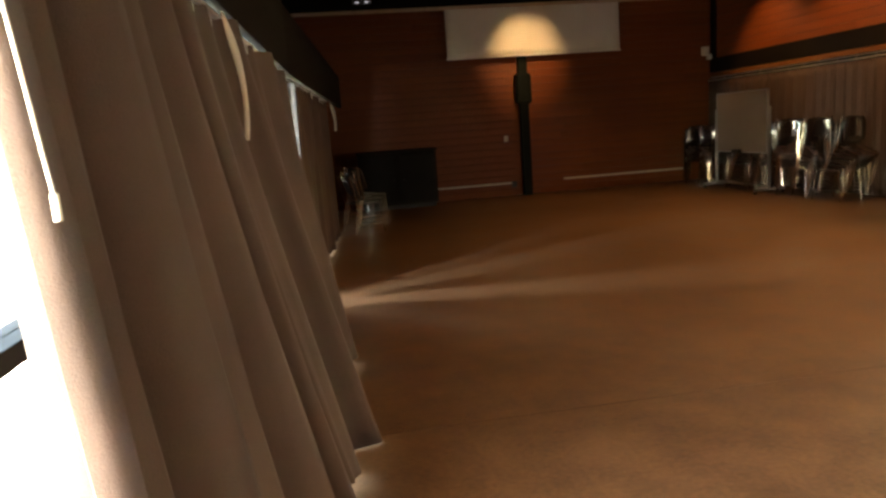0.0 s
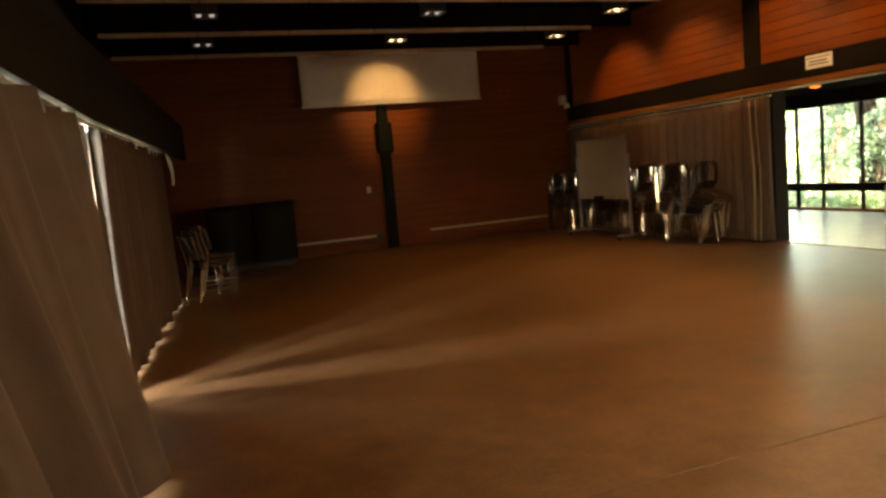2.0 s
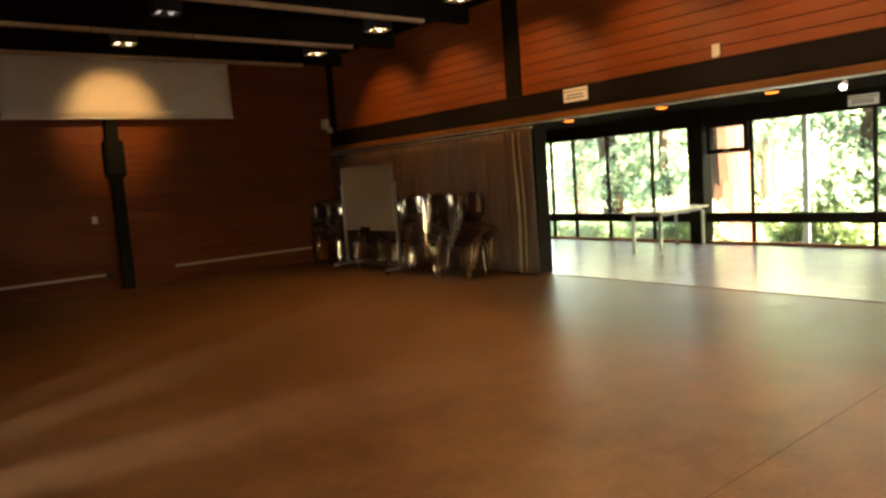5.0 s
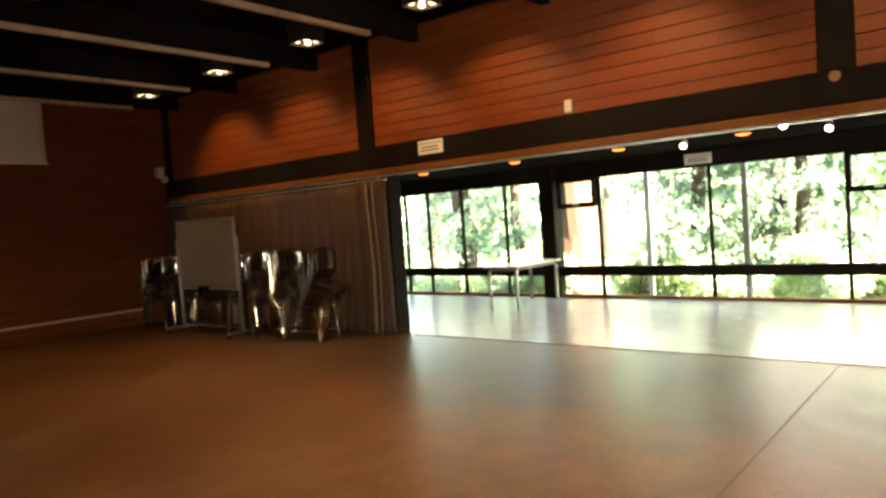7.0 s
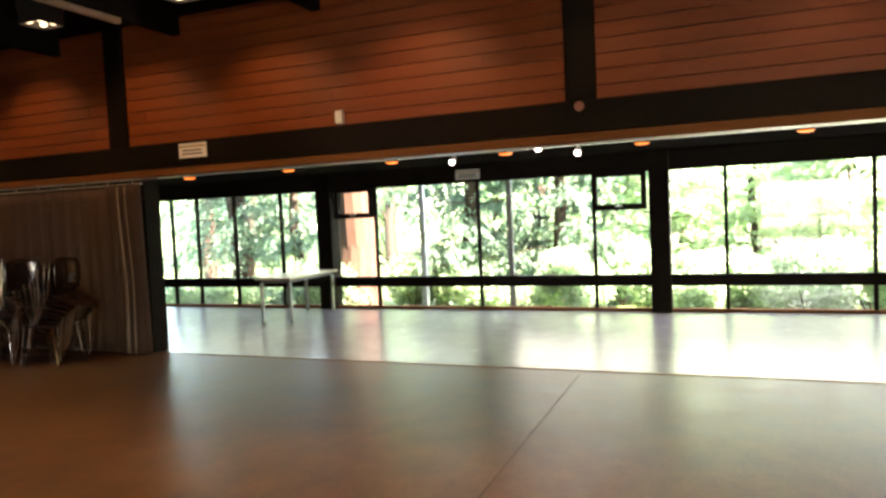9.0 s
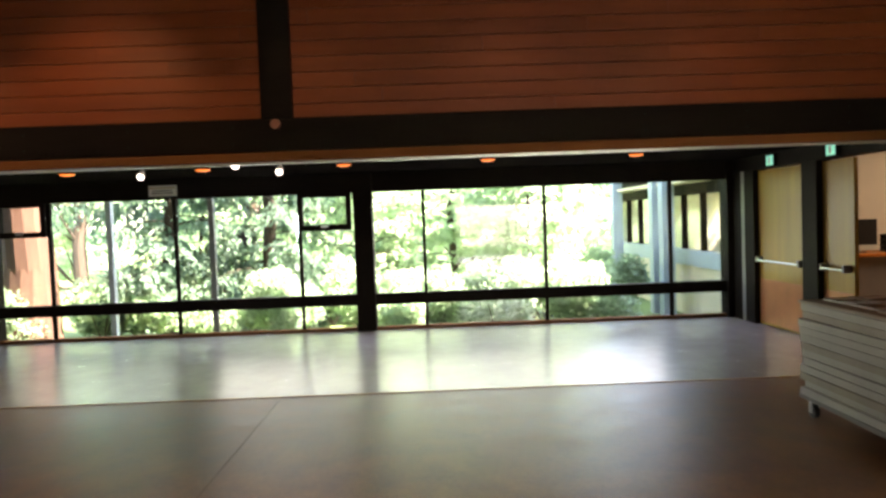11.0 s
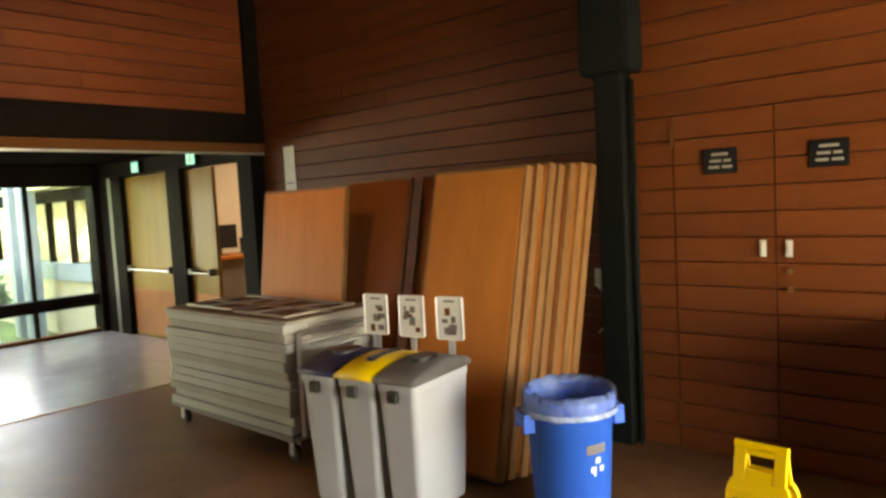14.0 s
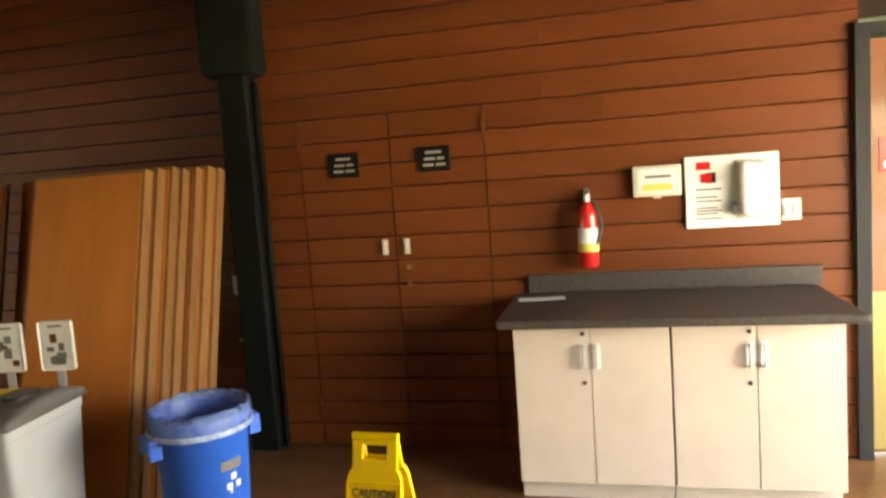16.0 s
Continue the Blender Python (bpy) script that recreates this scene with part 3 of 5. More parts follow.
def curved_panel(bm, width, p, q, bow, t, nx=8, ny=6):
    """A bowed panel between the points p and q of the side view (y, z)."""
    g = []
    for s in (0, 1):
        rows = []
        for k in range(ny + 1):
            v = k / ny
            row = []
            for i in range(nx + 1):
                u = i / nx - 0.5
                ww = width * (1 - 0.12 * abs(2 * v - 1) ** 3)
                y = p[0] + (q[0] - p[0]) * v + bow * (4 * u * u) + (t if s else 0)
                z = p[1] + (q[1] - p[1]) * v + 0.02 * math.sin(math.pi * v)
                row.append(bm.verts.new((u * ww, y, z)))
            rows.append(row)
        g.append(rows)
    for s in (0, 1):
        for k in range(ny):
            for i in range(nx):
                a = (g[s][k][i], g[s][k][i + 1], g[s][k + 1][i + 1], g[s][k + 1][i])
                bm.faces.new(a if s == 0 else a[::-1])
    for k in range(ny):
        for i in (0, nx):
            a = (g[0][k][i], g[0][k + 1][i], g[1][k + 1][i], g[1][k][i])
            bm.faces.new(a if i == 0 else a[::-1])
    for i in range(nx):
        for k in (0, ny):
            a = (g[0][k][i], g[1][k][i], g[1][k][i + 1], g[0][k][i + 1])
            bm.faces.new(a if k == 0 else a[::-1])


def stacking_chair():
    c = thing("stacking_chair", (8.6, 12.4, 0), "stacking chair with chrome tube legs and glossy dark shell", "chair", "stacked chairs along the curtain")
    bm = bmesh.new()
    box(bm, -0.21, 0.21, -0.20, 0.22, 0.435, 0.46, 0.012)
    part("seat", bm, M_SEATPAD, c, "brown vinyl seat")
    bm = bmesh.new()
    curved_panel(bm, 0.42, (0.205, 0.54), (0.32, 0.86), -0.085, 0.014)
    part("backrest", bm, M_SHELL, c, "glossy bowed backrest", True)
    for sx in (-1, 1):
        bm = bmesh.new()
        rod(bm, (sx * 0.215, -0.22, 0.0), (sx * 0.205, -0.17, 0.44), 0.011, 8)
        part("leg", bm, M_TUBE, c)
        bm = bmesh.new()
        rod(bm, (sx * 0.215, 0.27, 0.0), (sx * 0.205, 0.20, 0.44), 0.011, 8)
        rod(bm, (sx * 0.205, 0.20, 0.44), (sx * 0.20, 0.295, 0.87), 0.011, 8)
        part("leg", bm, M_TUBE, c)
        bm = bmesh.new()
        rod(bm, (sx * 0.213, -0.20, 0.13), (sx * 0.213, 0.25, 0.13), 0.008, 8)
        part("stretcher", bm, M_TUBE, c)
    return c


chair0 = stacking_chair()
rnd = random.Random(4)
first = True
for k, (sy, n) in enumerate([(12.55, 6), (12.0, 6), (11.4, 5), (10.8, 5), (10.2, 6), (9.6, 7), (9.0, 7), (8.42, 7)]):
    turn = rnd.uniform(-34, 14)
    for i in range(n):
        m = pose(8.48 + rnd.uniform(-0.03, 0.03), sy, 0.0, 0, 0, turn) @ pose(rnd.uniform(-.015, .015), -0.022 * i, 0.052 * i, 3.4 * i, 0, rnd.uniform(-4, 4))
        if first:
            chair0.matrix_world = m
            first = False
        else:
            copy_thing(chair0, m)
for i in range(3):
    c = copy_thing(chair0, pose(1.42, 9.72, 0, 0, 0, 115) @ pose(0, -0.035 * i, 0.06 * i, 1.8 * i, 0, rnd.uniform(-3, 3)))
    tagged(c, "dark stacking chair with chrome legs beside the west curtain", "chair", "stacked chairs by the west curtain")

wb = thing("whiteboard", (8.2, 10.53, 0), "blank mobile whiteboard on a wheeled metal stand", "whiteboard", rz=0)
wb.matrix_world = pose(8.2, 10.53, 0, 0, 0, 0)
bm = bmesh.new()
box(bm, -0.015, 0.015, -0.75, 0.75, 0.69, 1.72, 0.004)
# white face in dull brown: the dim warm light is put into its colour
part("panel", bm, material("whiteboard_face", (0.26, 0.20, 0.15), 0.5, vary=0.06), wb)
bm = bmesh.new()
for a in ((-0.77, 0.77, 1.72, 1.74), (-0.77, 0.77, 0.67, 0.69), (-0.77, -0.75, 0.69, 1.72), (0.75, 0.77, 0.69, 1.72)):
    box(bm, -0.02, 0.02, a[0], a[1], a[2], a[3], 0.003)
part("board_frame", bm, M_METAL, wb)
part("pen_tray", cbox(-0.09, -0.02, -0.6, 0.6, 0.655, 0.675, 0.004), M_DARK, wb)
part("eraser", cbox(-0.10, -0.03, -0.05, 0.16, 0.676, 0.73, 0.008), M_DARK, wb)
for sy in (-0.80, 0.80):
    bm = bmesh.new()
    box(bm, -0.02, 0.02, sy - 0.02, sy + 0.02, 0.08, 1.45, 0.004)
    part("upright", bm, M_METAL, wb)
    bm = bmesh.new()
    box(bm, -0.28, 0.28, sy - 0.025, sy + 0.025, 0.06, 0.10, 0.006)
    part("foot", bm, M_METAL, wb)
    for sx in (-0.25, 0.25):
        bm = bmesh.new()
        rod(bm, (sx, sy - 0.012, 0.03), (sx, sy + 0.012, 0.03), 0.03, 12)
        part("caster", bm, M_SHELL, wb)
bm = bmesh.new()
rod(bm, (0, -0.8, 0.12), (0, 0.8, 0.12), 0.014, 8)
part("crossbar", bm, M_METAL, wb)

# small things on the north wall
for x0, x1 in ((3.0, 4.62), (5.75, 8.55)):
    ct = thing("wall_conduit", ((x0 + x1) / 2, N, 0.27), "thin pale cable conduit along the board wall", "conduit")
    part("raceway", cbox(x0 - (x0 + x1) / 2, x1 - (x0 + x1) / 2, -0.035, -0.004, -0.018, 0.018, 0.004), M_IVORY, ct)
ob = thing("wall_socket", (4.68, N, 0.24), "dark wall socket box at the end of the conduit", "socket")
part("box", cbox(-0.05, 0.05, -0.06, -0.003, -0.06, 0.06, 0.006), M_CAN, ob)
ob = thing("light_switch", (4.56, N, 1.18), "small pale light switch plate on the board wall", "switch")
part("plate", cbox(-0.04, 0.04, -0.02, -0.003, -0.06, 0.06, 0.004), M_IVORY, ob)
part("toggle", cbox(-0.008, 0.008, -0.032, -0.021, -0.015, 0.015), M_IVORY, ob)
ob = thing("wall_speaker", (8.90, N, 2.67), "small white loudspeaker high on the board wall", "speaker")
part("cabinet", cbox(-0.06, 0.06, -0.16, -0.03, -0.09, 0.09, 0.015), M_IVORY, ob)
part("bracket", cbox(-0.02, 0.02, -0.03, -0.003, -0.03, 0.03), M_IVORY, ob)
ob = thing("corner_sensor", (9.0, N - 0.1, 2.55), "small white sensor in the corner above the beam", "sensor")
part("body", cbox(-0.03, 0.03, -0.05, 0.09, -0.05, 0.05, 0.012), M_IVORY, ob)
ob = thing("low_cabinet", (2.25, N - 0.32, 0), "dark low wooden cabinet against the board wall", "cabinet")
part("body", cbox(-0.75, 0.75, -0.28, 0.29, 0.08, 1.08, 0.01), M_DARK, ob)
part("plinth", cbox(-0.70, 0.70, -0.24, 0.25, 0, 0.08), M_CAN, ob)
part("top", cbox(-0.78, 0.78, -0.31, 0.30, 1.083, 1.12, 0.008), M_DARK, ob)
for sx in (-0.37, 0.37):
    d = part("door", cbox(sx - 0.34, sx + 0.34, -0.30, -0.283, 0.12, 1.04, 0.006), M_DARK, ob)
    part("knob", cbox(sx * 0.25 - 0.012, sx * 0.25 + 0.012, -0.325, -0.301, 0.55, 0.58, 0.006), M_CAN, d)

# ---------------------------------------------------------------- south end: counter, wall things
M_LAM = material("pinkish_beige_laminate", (0.60, 0.50, 0.42), 0.38, vary=0.06, scale=6, bump=0.03, bscale=90)
M_TOP = material("charcoal_speckled_laminate", (0.055, 0.043, 0.036), 0.5, spec=0.3, vary=0.45, scale=90, bump=0.03, bscale=300)
M_RED = material("red_enamel", (0.55, 0.02, 0.02), 0.25, vary=0.08, coat=0.3)
M_BLACK = material("black_plastic", (0.018, 0.018, 0.018), 0.4, vary=0.1)
M_LABEL = material("white_label", (0.72, 0.70, 0.66), 0.5, vary=0.04)
M_YEL = material("yellow_plastic", (0.80, 0.52, 0.01), 0.38, vary=0.08, bump=0.03)
M_YELPALE = material("pale_yellow_card", (0.70, 0.55, 0.12), 0.5, vary=0.05)
M_INK = material("grey_print", (0.14, 0.12, 0.11), 0.6, vary=0.05)
M_STEEL = material("satin_steel", (0.50, 0.49, 0.47), 0.3, 0.9, vary=0.08)


def cabinet_unit(x0, x1):
    """A base unit with two doors; the front faces +y."""
    c = thing("base_cabinet", ((x0 + x1) / 2, -2.67, 0), "pinkish beige laminate base cabinet with two closed doors", "cabinet", "counter cabinets")
    w = (x1 - x0) / 2
    part("carcass", cbox(-w + 0.002, w - 0.002, -0.60, 0, 0.10, 0.863, 0.003), M_LAM, c)
    part("toe_kick", cbox(-w + 0.002, w - 0.002, -0.55, -0.06, 0, 0.098), M_LAM, c)
    for s in (-1, 1):
        a, b = (-w + 0.004, -0.002) if s < 0 else (0.002, w - 0.004)
        d = part("door", cbox(a, b, 0.002, 0.02, 0.105, 0.858, 0.003), M_LAM, c)
        hx = -0.03 if s < 0 else 0.03
        bm = bmesh.new()
        rod(bm, (hx, 0.05, 0.665), (hx, 0.05, 0.765), 0.007, 8)
        rod(bm, (hx, 0.02, 0.67), (hx, 0.05, 0.67), 0.006, 8)
        rod(bm, (hx, 0.02, 0.76), (hx, 0.05, 0.76), 0.006, 8)
        part("handle", bm, M_STEEL, d, "satin steel pull")
        part("handle_plate", cbox(hx - 0.016, hx + 0.016, 0.0205, 0.024, 0.655, 0.775, 0.002), M_LABEL, d)
        if s > 0:
            for z in (0.82, 0.59):
                bm = bmesh.new()
                rod(bm, (hx, 0.02, z), (hx, 0.027, z), 0.010, 10)
                part("lock", bm, M_BLACK, d)
    return c


cabinet_unit(1.96, 2.665)
cabinet_unit(2.667, 3.372)
wt = thing("worktop", (2.66, -2.9, 0.865), "charcoal laminate worktop with a low backsplash on the cabinets", "worktop")
part("top", cbox(-0.76, 0.77, -0.385, 0.36, 0, 0.042, 0.012), M_TOP, wt)
part("backsplash", cbox(-0.78, 0.70, -0.395, -0.372, 0.043, 0.145, 0.006), M_TOP, wt)
pp = thing("paper_sheet", (3.27, -3.09, 0.908), "loose white paper lying on the worktop", "paper", rz=8)
part("sheet", cbox(-0.12, 0.12, -0.04, 0.05, 0, 0.002), M_LABEL, pp)

ex = thing("fire_extinguisher", (3.02, S + 0.09, 1.05), "red fire extinguisher hanging on the board wall", "extinguisher")
bm = bmesh.new()
lathe(bm, [(0.001, 0.0), (0.045, 0.0), (0.052, 0.012), (0.052, 0.27), (0.045, 0.305), (0.025, 0.33), (0.018, 0.345), (0.001, 0.346)], 24)
part("cylinder", bm, M_RED, ex, smooth=True)
bm = bmesh.new()
lathe(bm, [(0.0530, 0.09), (0.0535, 0.10), (0.0535, 0.20), (0.0530, 0.21)], 24)
part("label_band", bm, M_LABEL, ex, "white and yellow label band")
bm = bmesh.new()
lathe(bm, [(0.0540, 0.085), (0.0545, 0.09), (0.0545, 0.125), (0.0540, 0.13)], 24)
part("yellow_band", bm, M_YELPALE, ex)
bm = bmesh.new()
rod(bm, (0, 0, 0.34), (0, 0, 0.38), 0.016, 10)
part("valve", bm, M_STEEL, ex)
bm = bmesh.new()
box(bm, -0.012, 0.012, -0.02, 0.075, 0.385, 0.395, 0.003)
box(bm, -0.012, 0.012, 0.0, 0.085, 0.405, 0.413, 0.003, Matrix.Rotation(0.15, 4, "X"))
part("lever", bm, M_STEEL, ex)
bm = bmesh.new()
for i in range(10):
    a, b = i / 10, (i + 1) / 10
    f = lambda s: Vector((-0.03 - 0.04 * math.sin(s * 3.1), 0.02 + 0.01 * s, 0.36 - 0.26 * s))
    rod(bm, f(a), f(b), 0.008, 8)
part("hose", bm, M_BLACK, ex)
part("wall_hook", cbox(-0.015, 0.015, -0.087, -0.055, 0.30, 0.40), M_STEEL, ex)

yb = thing("notice_box", (2.66, S, 1.48), "small framed notice with a yellow strip on the board wall", "notice")
part("case", cbox(-0.12, 0.12, 0.003, 0.05, -0.08, 0.08, 0.008), M_IVORY, yb)
part("card", cbox(-0.095, 0.095, 0.051, 0.054, -0.06, 0.06), M_LABEL, yb)
part("yellow_strip", cbox(-0.075, 0.075, 0.0545, 0.057, -0.05, -0.015), M_YELPALE, yb)
part("print_line", cbox(-0.07, 0.06, 0.0545, 0.057, 0.015, 0.03), M_INK, yb)
part("latch", cbox(-0.02, 0.02, 0.02, 0.045, -0.09, -0.081), M_IVORY, yb)

ad = thing("aid_station", (2.295, S, 1.405), "white board with red marks and a raised white dispenser", "wall board")
part("board", cbox(-0.225, 0.225, 0.003, 0.02, -0.185, 0.185, 0.004), M_LABEL, ad)
part("red_mark", cbox(0.10, 0.17, 0.0205, 0.023, 0.115, 0.155), M_RED, ad)
part("dark_square", cbox(0.075, 0.125, 0.0205, 0.023, 0.045, 0.10), M_BLACK, ad)
part("red_square", cbox(0.095, 0.15, 0.0235, 0.026, 0.05, 0.095), M_RED, ad)
for i, z in enumerate((0.01, -0.03, -0.05, -0.085, -0.10, -0.115, -0.14)):
    part("print_line", cbox(0.05 + 0.02 * (i % 2), 0.175, 0.0205, 0.0225, z, z + 0.008), M_INK, ad)
bm = bmesh.new()
box(bm, -0.155, -0.035, 0.02, 0.10, -0.13, 0.145, 0.02)
part("dispenser", bm, M_WHITE, ad)
part("dispenser_back", cbox(-0.17, -0.02, 0.0205, 0.03, -0.145, 0.155, 0.006), M_IVORY, ad)
part("spout", cbox(-0.02, 0.005, 0.03, 0.07, -0.12, -0.06, 0.006), M_INK, ad)
sw = thing("switch_plate", (2.015, S, 1.295), "double light switch plate beside the white board", "switch")
part("plate", cbox(-0.045, 0.045, 0.003, 0.012, -0.055, 0.055, 0.003), M_IVORY, sw)
for sx in (-0.02, 0.02):
    part("rocker", cbox(sx - 0.012, sx + 0.012, 0.012, 0.02, -0.03, 0.03, 0.003), M_LABEL, sw)

M_SIGNBLACK = material("matt_black_sign", (0.010, 0.010, 0.010), 0.7, vary=0.1, spec=0.1)
M_SIGNTEXT = material("faded_sign_lettering", (0.36, 0.33, 0.28), 0.6, vary=0.1)
for cx in (4.39, 3.85):
    sg = thing("door_sign", (cx, S, 1.685), "small black sign with pale lettering on the closet door", "sign", "signs on the closet doors")
    part("plate", cbox(-0.09, 0.09, 0.004, 0.012, -0.07, 0.07, 0.003), M_SIGNBLACK, sg)
    for z, words in ((0.030, ((-0.045, 0.045),)), (-0.006, ((-0.06, -0.02), (-0.008, 0.055))), (-0.040, ((-0.066, -0.012), (0.002, 0.062)))):
        for wa, wb_ in words:
            part("print_bar", cbox(wa, wb_, 0.0125, 0.0135, z, z + 0.014), M_SIGNTEXT, sg)
for cx in (4.175, 4.045):
    h = thing("door_pull", (cx, S, 1.20), "small white metal pull plate on the closet door", "handle", "pulls on the closet doors")
    part("plate", cbox(-0.018, 0.018, 0.003, 0.010, -0.045, 0.045, 0.003), M_IVORY, h)
    part("grip", cbox(-0.008, 0.008, 0.010, 0.028, -0.03, 0.03, 0.004), M_IVORY, h)
for z in (1.08, 0.985):
    h = thing("door_lock", (4.04, S, z), "small round brass lock below the pull", "lock")
    bm = bmesh.new()
    rod(bm, (0, 0.003, 0), (0, 0.016, 0), 0.016, 12)
    part("rose", bm, material("dull_brass", (0.30, 0.18, 0.07), 0.4, 0.8), h)
hg = thing("closet_hinge_set", (4.11, S, 0), "painted butt hinges of the board-faced closet doors", "hinges")
for cx, z in ((3.56, 1.84), (4.66, 1.84), (3.56, 0.25), (4.66, 0.25)):
    part("leaf", cbox(cx - 4.122, cx - 4.098, 0.003, 0.012, z - 0.06, z + 0.06, 0.003), M_BEAMTRIM, hg)

# timber door at the corner of the south wall
M_FIRDOOR = material("varnished_orange_fir", (0.19, 0.055, 0.011), 0.45, vary=0.18, scale=2.5, bump=0.05, bscale=40, stretch=(3, 3, 0.3), coat=0.3)
M_KICK = material("brass_kick_plate", (0.40, 0.30, 0.11), 0.4, 0.4, vary=0.1)
M_DOORFRAME = material("charcoal_door_frame", (0.022, 0.022, 0.022), 0.6, vary=0.15, spec=0.2)
M_GREYFRAME = material("grey_painted_frame", (0.17, 0.16, 0.15), 0.5, vary=0.1)
dr = thing("door_1", (1.2, S - 0.05, 0), "varnished orange timber door with a brass kick plate", "door", kind="structure")
part("leaf", cbox(-0.47, 0.455, -0.05, 0.0, 0.01, 2.10, 0.004), M_FIRDOOR, dr)
part("kick_plate", cbox(-0.45, 0.44, 0.001, 0.005, 0.03, 0.85), M_KICK, dr)
for a, b, z0, z1 in ((0.46, 0.53, 0, 2.17), (-0.55, -0.475, 0, 2.17), (-0.475, 0.46, 2.105, 2.17)):
    part("door_frame", cbox(a, b, -0.12, 0.085, z0, z1, 0.004), M_DOORFRAME, dr)
part("red_sign", cbox(0.28, 0.40, 0.001, 0.006, 1.45, 1.62, 0.002), M_RED, dr, "small red sign")
part("sign_line", cbox(0.30, 0.38, 0.0065, 0.008, 1.47, 1.50), M_LABEL, dr)
setting("wall_south_corner", cbox(WX - 0.3, 0.65, S - 0.2, S - 0.03, 0, 2.2), M_BACK, "dark wall beside the timber door", "wall")

# ---------------------------------------------------------------- bins, trash can, caution sign
M_BIN = material("light_grey_bin_plastic", (0.40, 0.41, 0.42), 0.45, vary=0.07, bump=0.05, bscale=120)
M_NAVY = material("navy_plastic", (0.012, 0.015, 0.05), 0.4, vary=0.1)
M_LIDGREY = material("dark_grey_lid", (0.10, 0.095, 0.09), 0.45, vary=0.1)
M_BLUE = material("blue_plastic", (0.012, 0.125, 0.60), 0.42, vary=0.12, bump=0.05, bscale=90)


def loft(bm, sections, cap=True):
    """Joins rings of equally many points."""
    rings = [[bm.verts.new(p) for p in s] for s in sections]
    n = len(rings[0])
    for a, b in zip(rings, rings[1:]):
        for i in range(n):
            bm.faces.new((a[i], a[(i + 1) % n], b[(i + 1) % n], b[i]))
    if cap:
        bm.faces.new(rings[0][::-1])
        bm.faces.new(rings[-1])
    return rings


def rounded(hx, hy, z, r=0.03, n=4, dx=0, dy=0):
    pts = []
    for k, (sx, sy) in enumerate(((1, 1), (-1, 1), (-1, -1), (1, -1))):
        for i in range(n + 1):
            a = math.pi / 2 * (k + i / n)
            pts.append((dx + sx * (hx - r) + r * math.cos(a), dy + sy * (hy - r) + r * math.sin(a), z))
    return pts


def slim_bin(x, y, lid_mat, slot, colour_word, pic):
    b = thing("recycling_bin", (x, y, 0), "slim light grey recycling bin with a %s lid" % colour_word, "bin", "recycling bins in a row", rz=8)
    bm = bmesh.new()
    loft(bm, [rounded(0.088, 0.205, 0.0), rounded(0.092, 0.21, 0.02), rounded(0.113, 0.245, 0.64), rounded(0.118, 0.25, 0.645), rounded(0.118, 0.25, 0.685)])
    part("body", bm, M_BIN, b)
    bm = bmesh.new()
    rows = []
    for k in range(9):
        v = k / 8
        yy = -0.262 + 0.524 * v
        z = 0.70 + 0.065 * math.sin(math.pi * (0.12 + 0.80 * v))
        rows.append([bm.verts.new((sx * 0.124, yy, zz)) for sx, zz in ((-1, 0.687), (-1, z - 0.012), (-0.85, z), (0.85, z), (1, z - 0.012), (1, 0.687))])
    for a, c in zip(rows, rows[1:]):
        for i in range(5):
            bm.faces.new((a[i], c[i], c[i + 1], a[i + 1]))
        bm.faces.new((a[5], c[5], c[0], a[0]))
    bm.faces.new(rows[0])
    bm.faces.new(rows[-1][::-1])
    bmesh.ops.recalc_face_normals(bm, faces=bm.faces)
    lid = part("lid", bm, lid_mat, b, colour_word + " lid", True)
    # the opening in the lid: a raised block, black for the hole's shade
    if slot == "slot":
        o = cbox(-0.022, 0.022, -0.13, 0.12, 0.735, 0.772, 0.008)
    else:
        o = bmesh.new()
        loft(o, [rounded(0.062, 0.085, 0.74, 0.06, 6), rounded(0.062, 0.085, 0.777, 0.06, 6)])
    part("opening", o, M_BLACK, lid)
    bm = bmesh.new()
    box(bm, -0.03, 0.03, 0.25, 0.285, 0.60, 0.66, 0.01)
    part("front_grip", bm, M_BLACK, b)
    # card sign on a stem at the back
    sgn = part("sign_card", cbox(-0.083, 0.083, -0.272, -0.266, 0.80, 1.035, 0.012), M_LABEL, b, "white card with small pictures")
    part("sign_stem", cbox(-0.02, 0.02, -0.280, -0.273, 0.66, 0.90), M_BIN, b)
    part("print_line", cbox(-0.035, 0.035, -0.2655, -0.264, 1.005, 1.015), M_INK, sgn)
    r = random.Random(pic)
    for i in range(7):
        px, pz = r.uniform(-0.045, 0.045), r.uniform(0.84, 0.97)
        w, h = r.uniform(0.008, 0.024), r.uniform(0.008, 0.025)
        part("picture_blot", cbox(px - w, px + w, -0.2655, -0.2640 + 0.0003 * i, pz - h, pz + h), (M_INK, M_BEAMTRIM, M_GREYFRAME)[(i + pic) % 3], sgn)
    return b


slim_bin(5.900, -1.815, M_NAVY, "round", "navy blue", 1)
slim_bin(5.650, -1.85, M_YEL, "slot", "yellow", 2)
slim_bin(5.400, -1.885, M_LIDGREY, "round", "dark grey", 3)

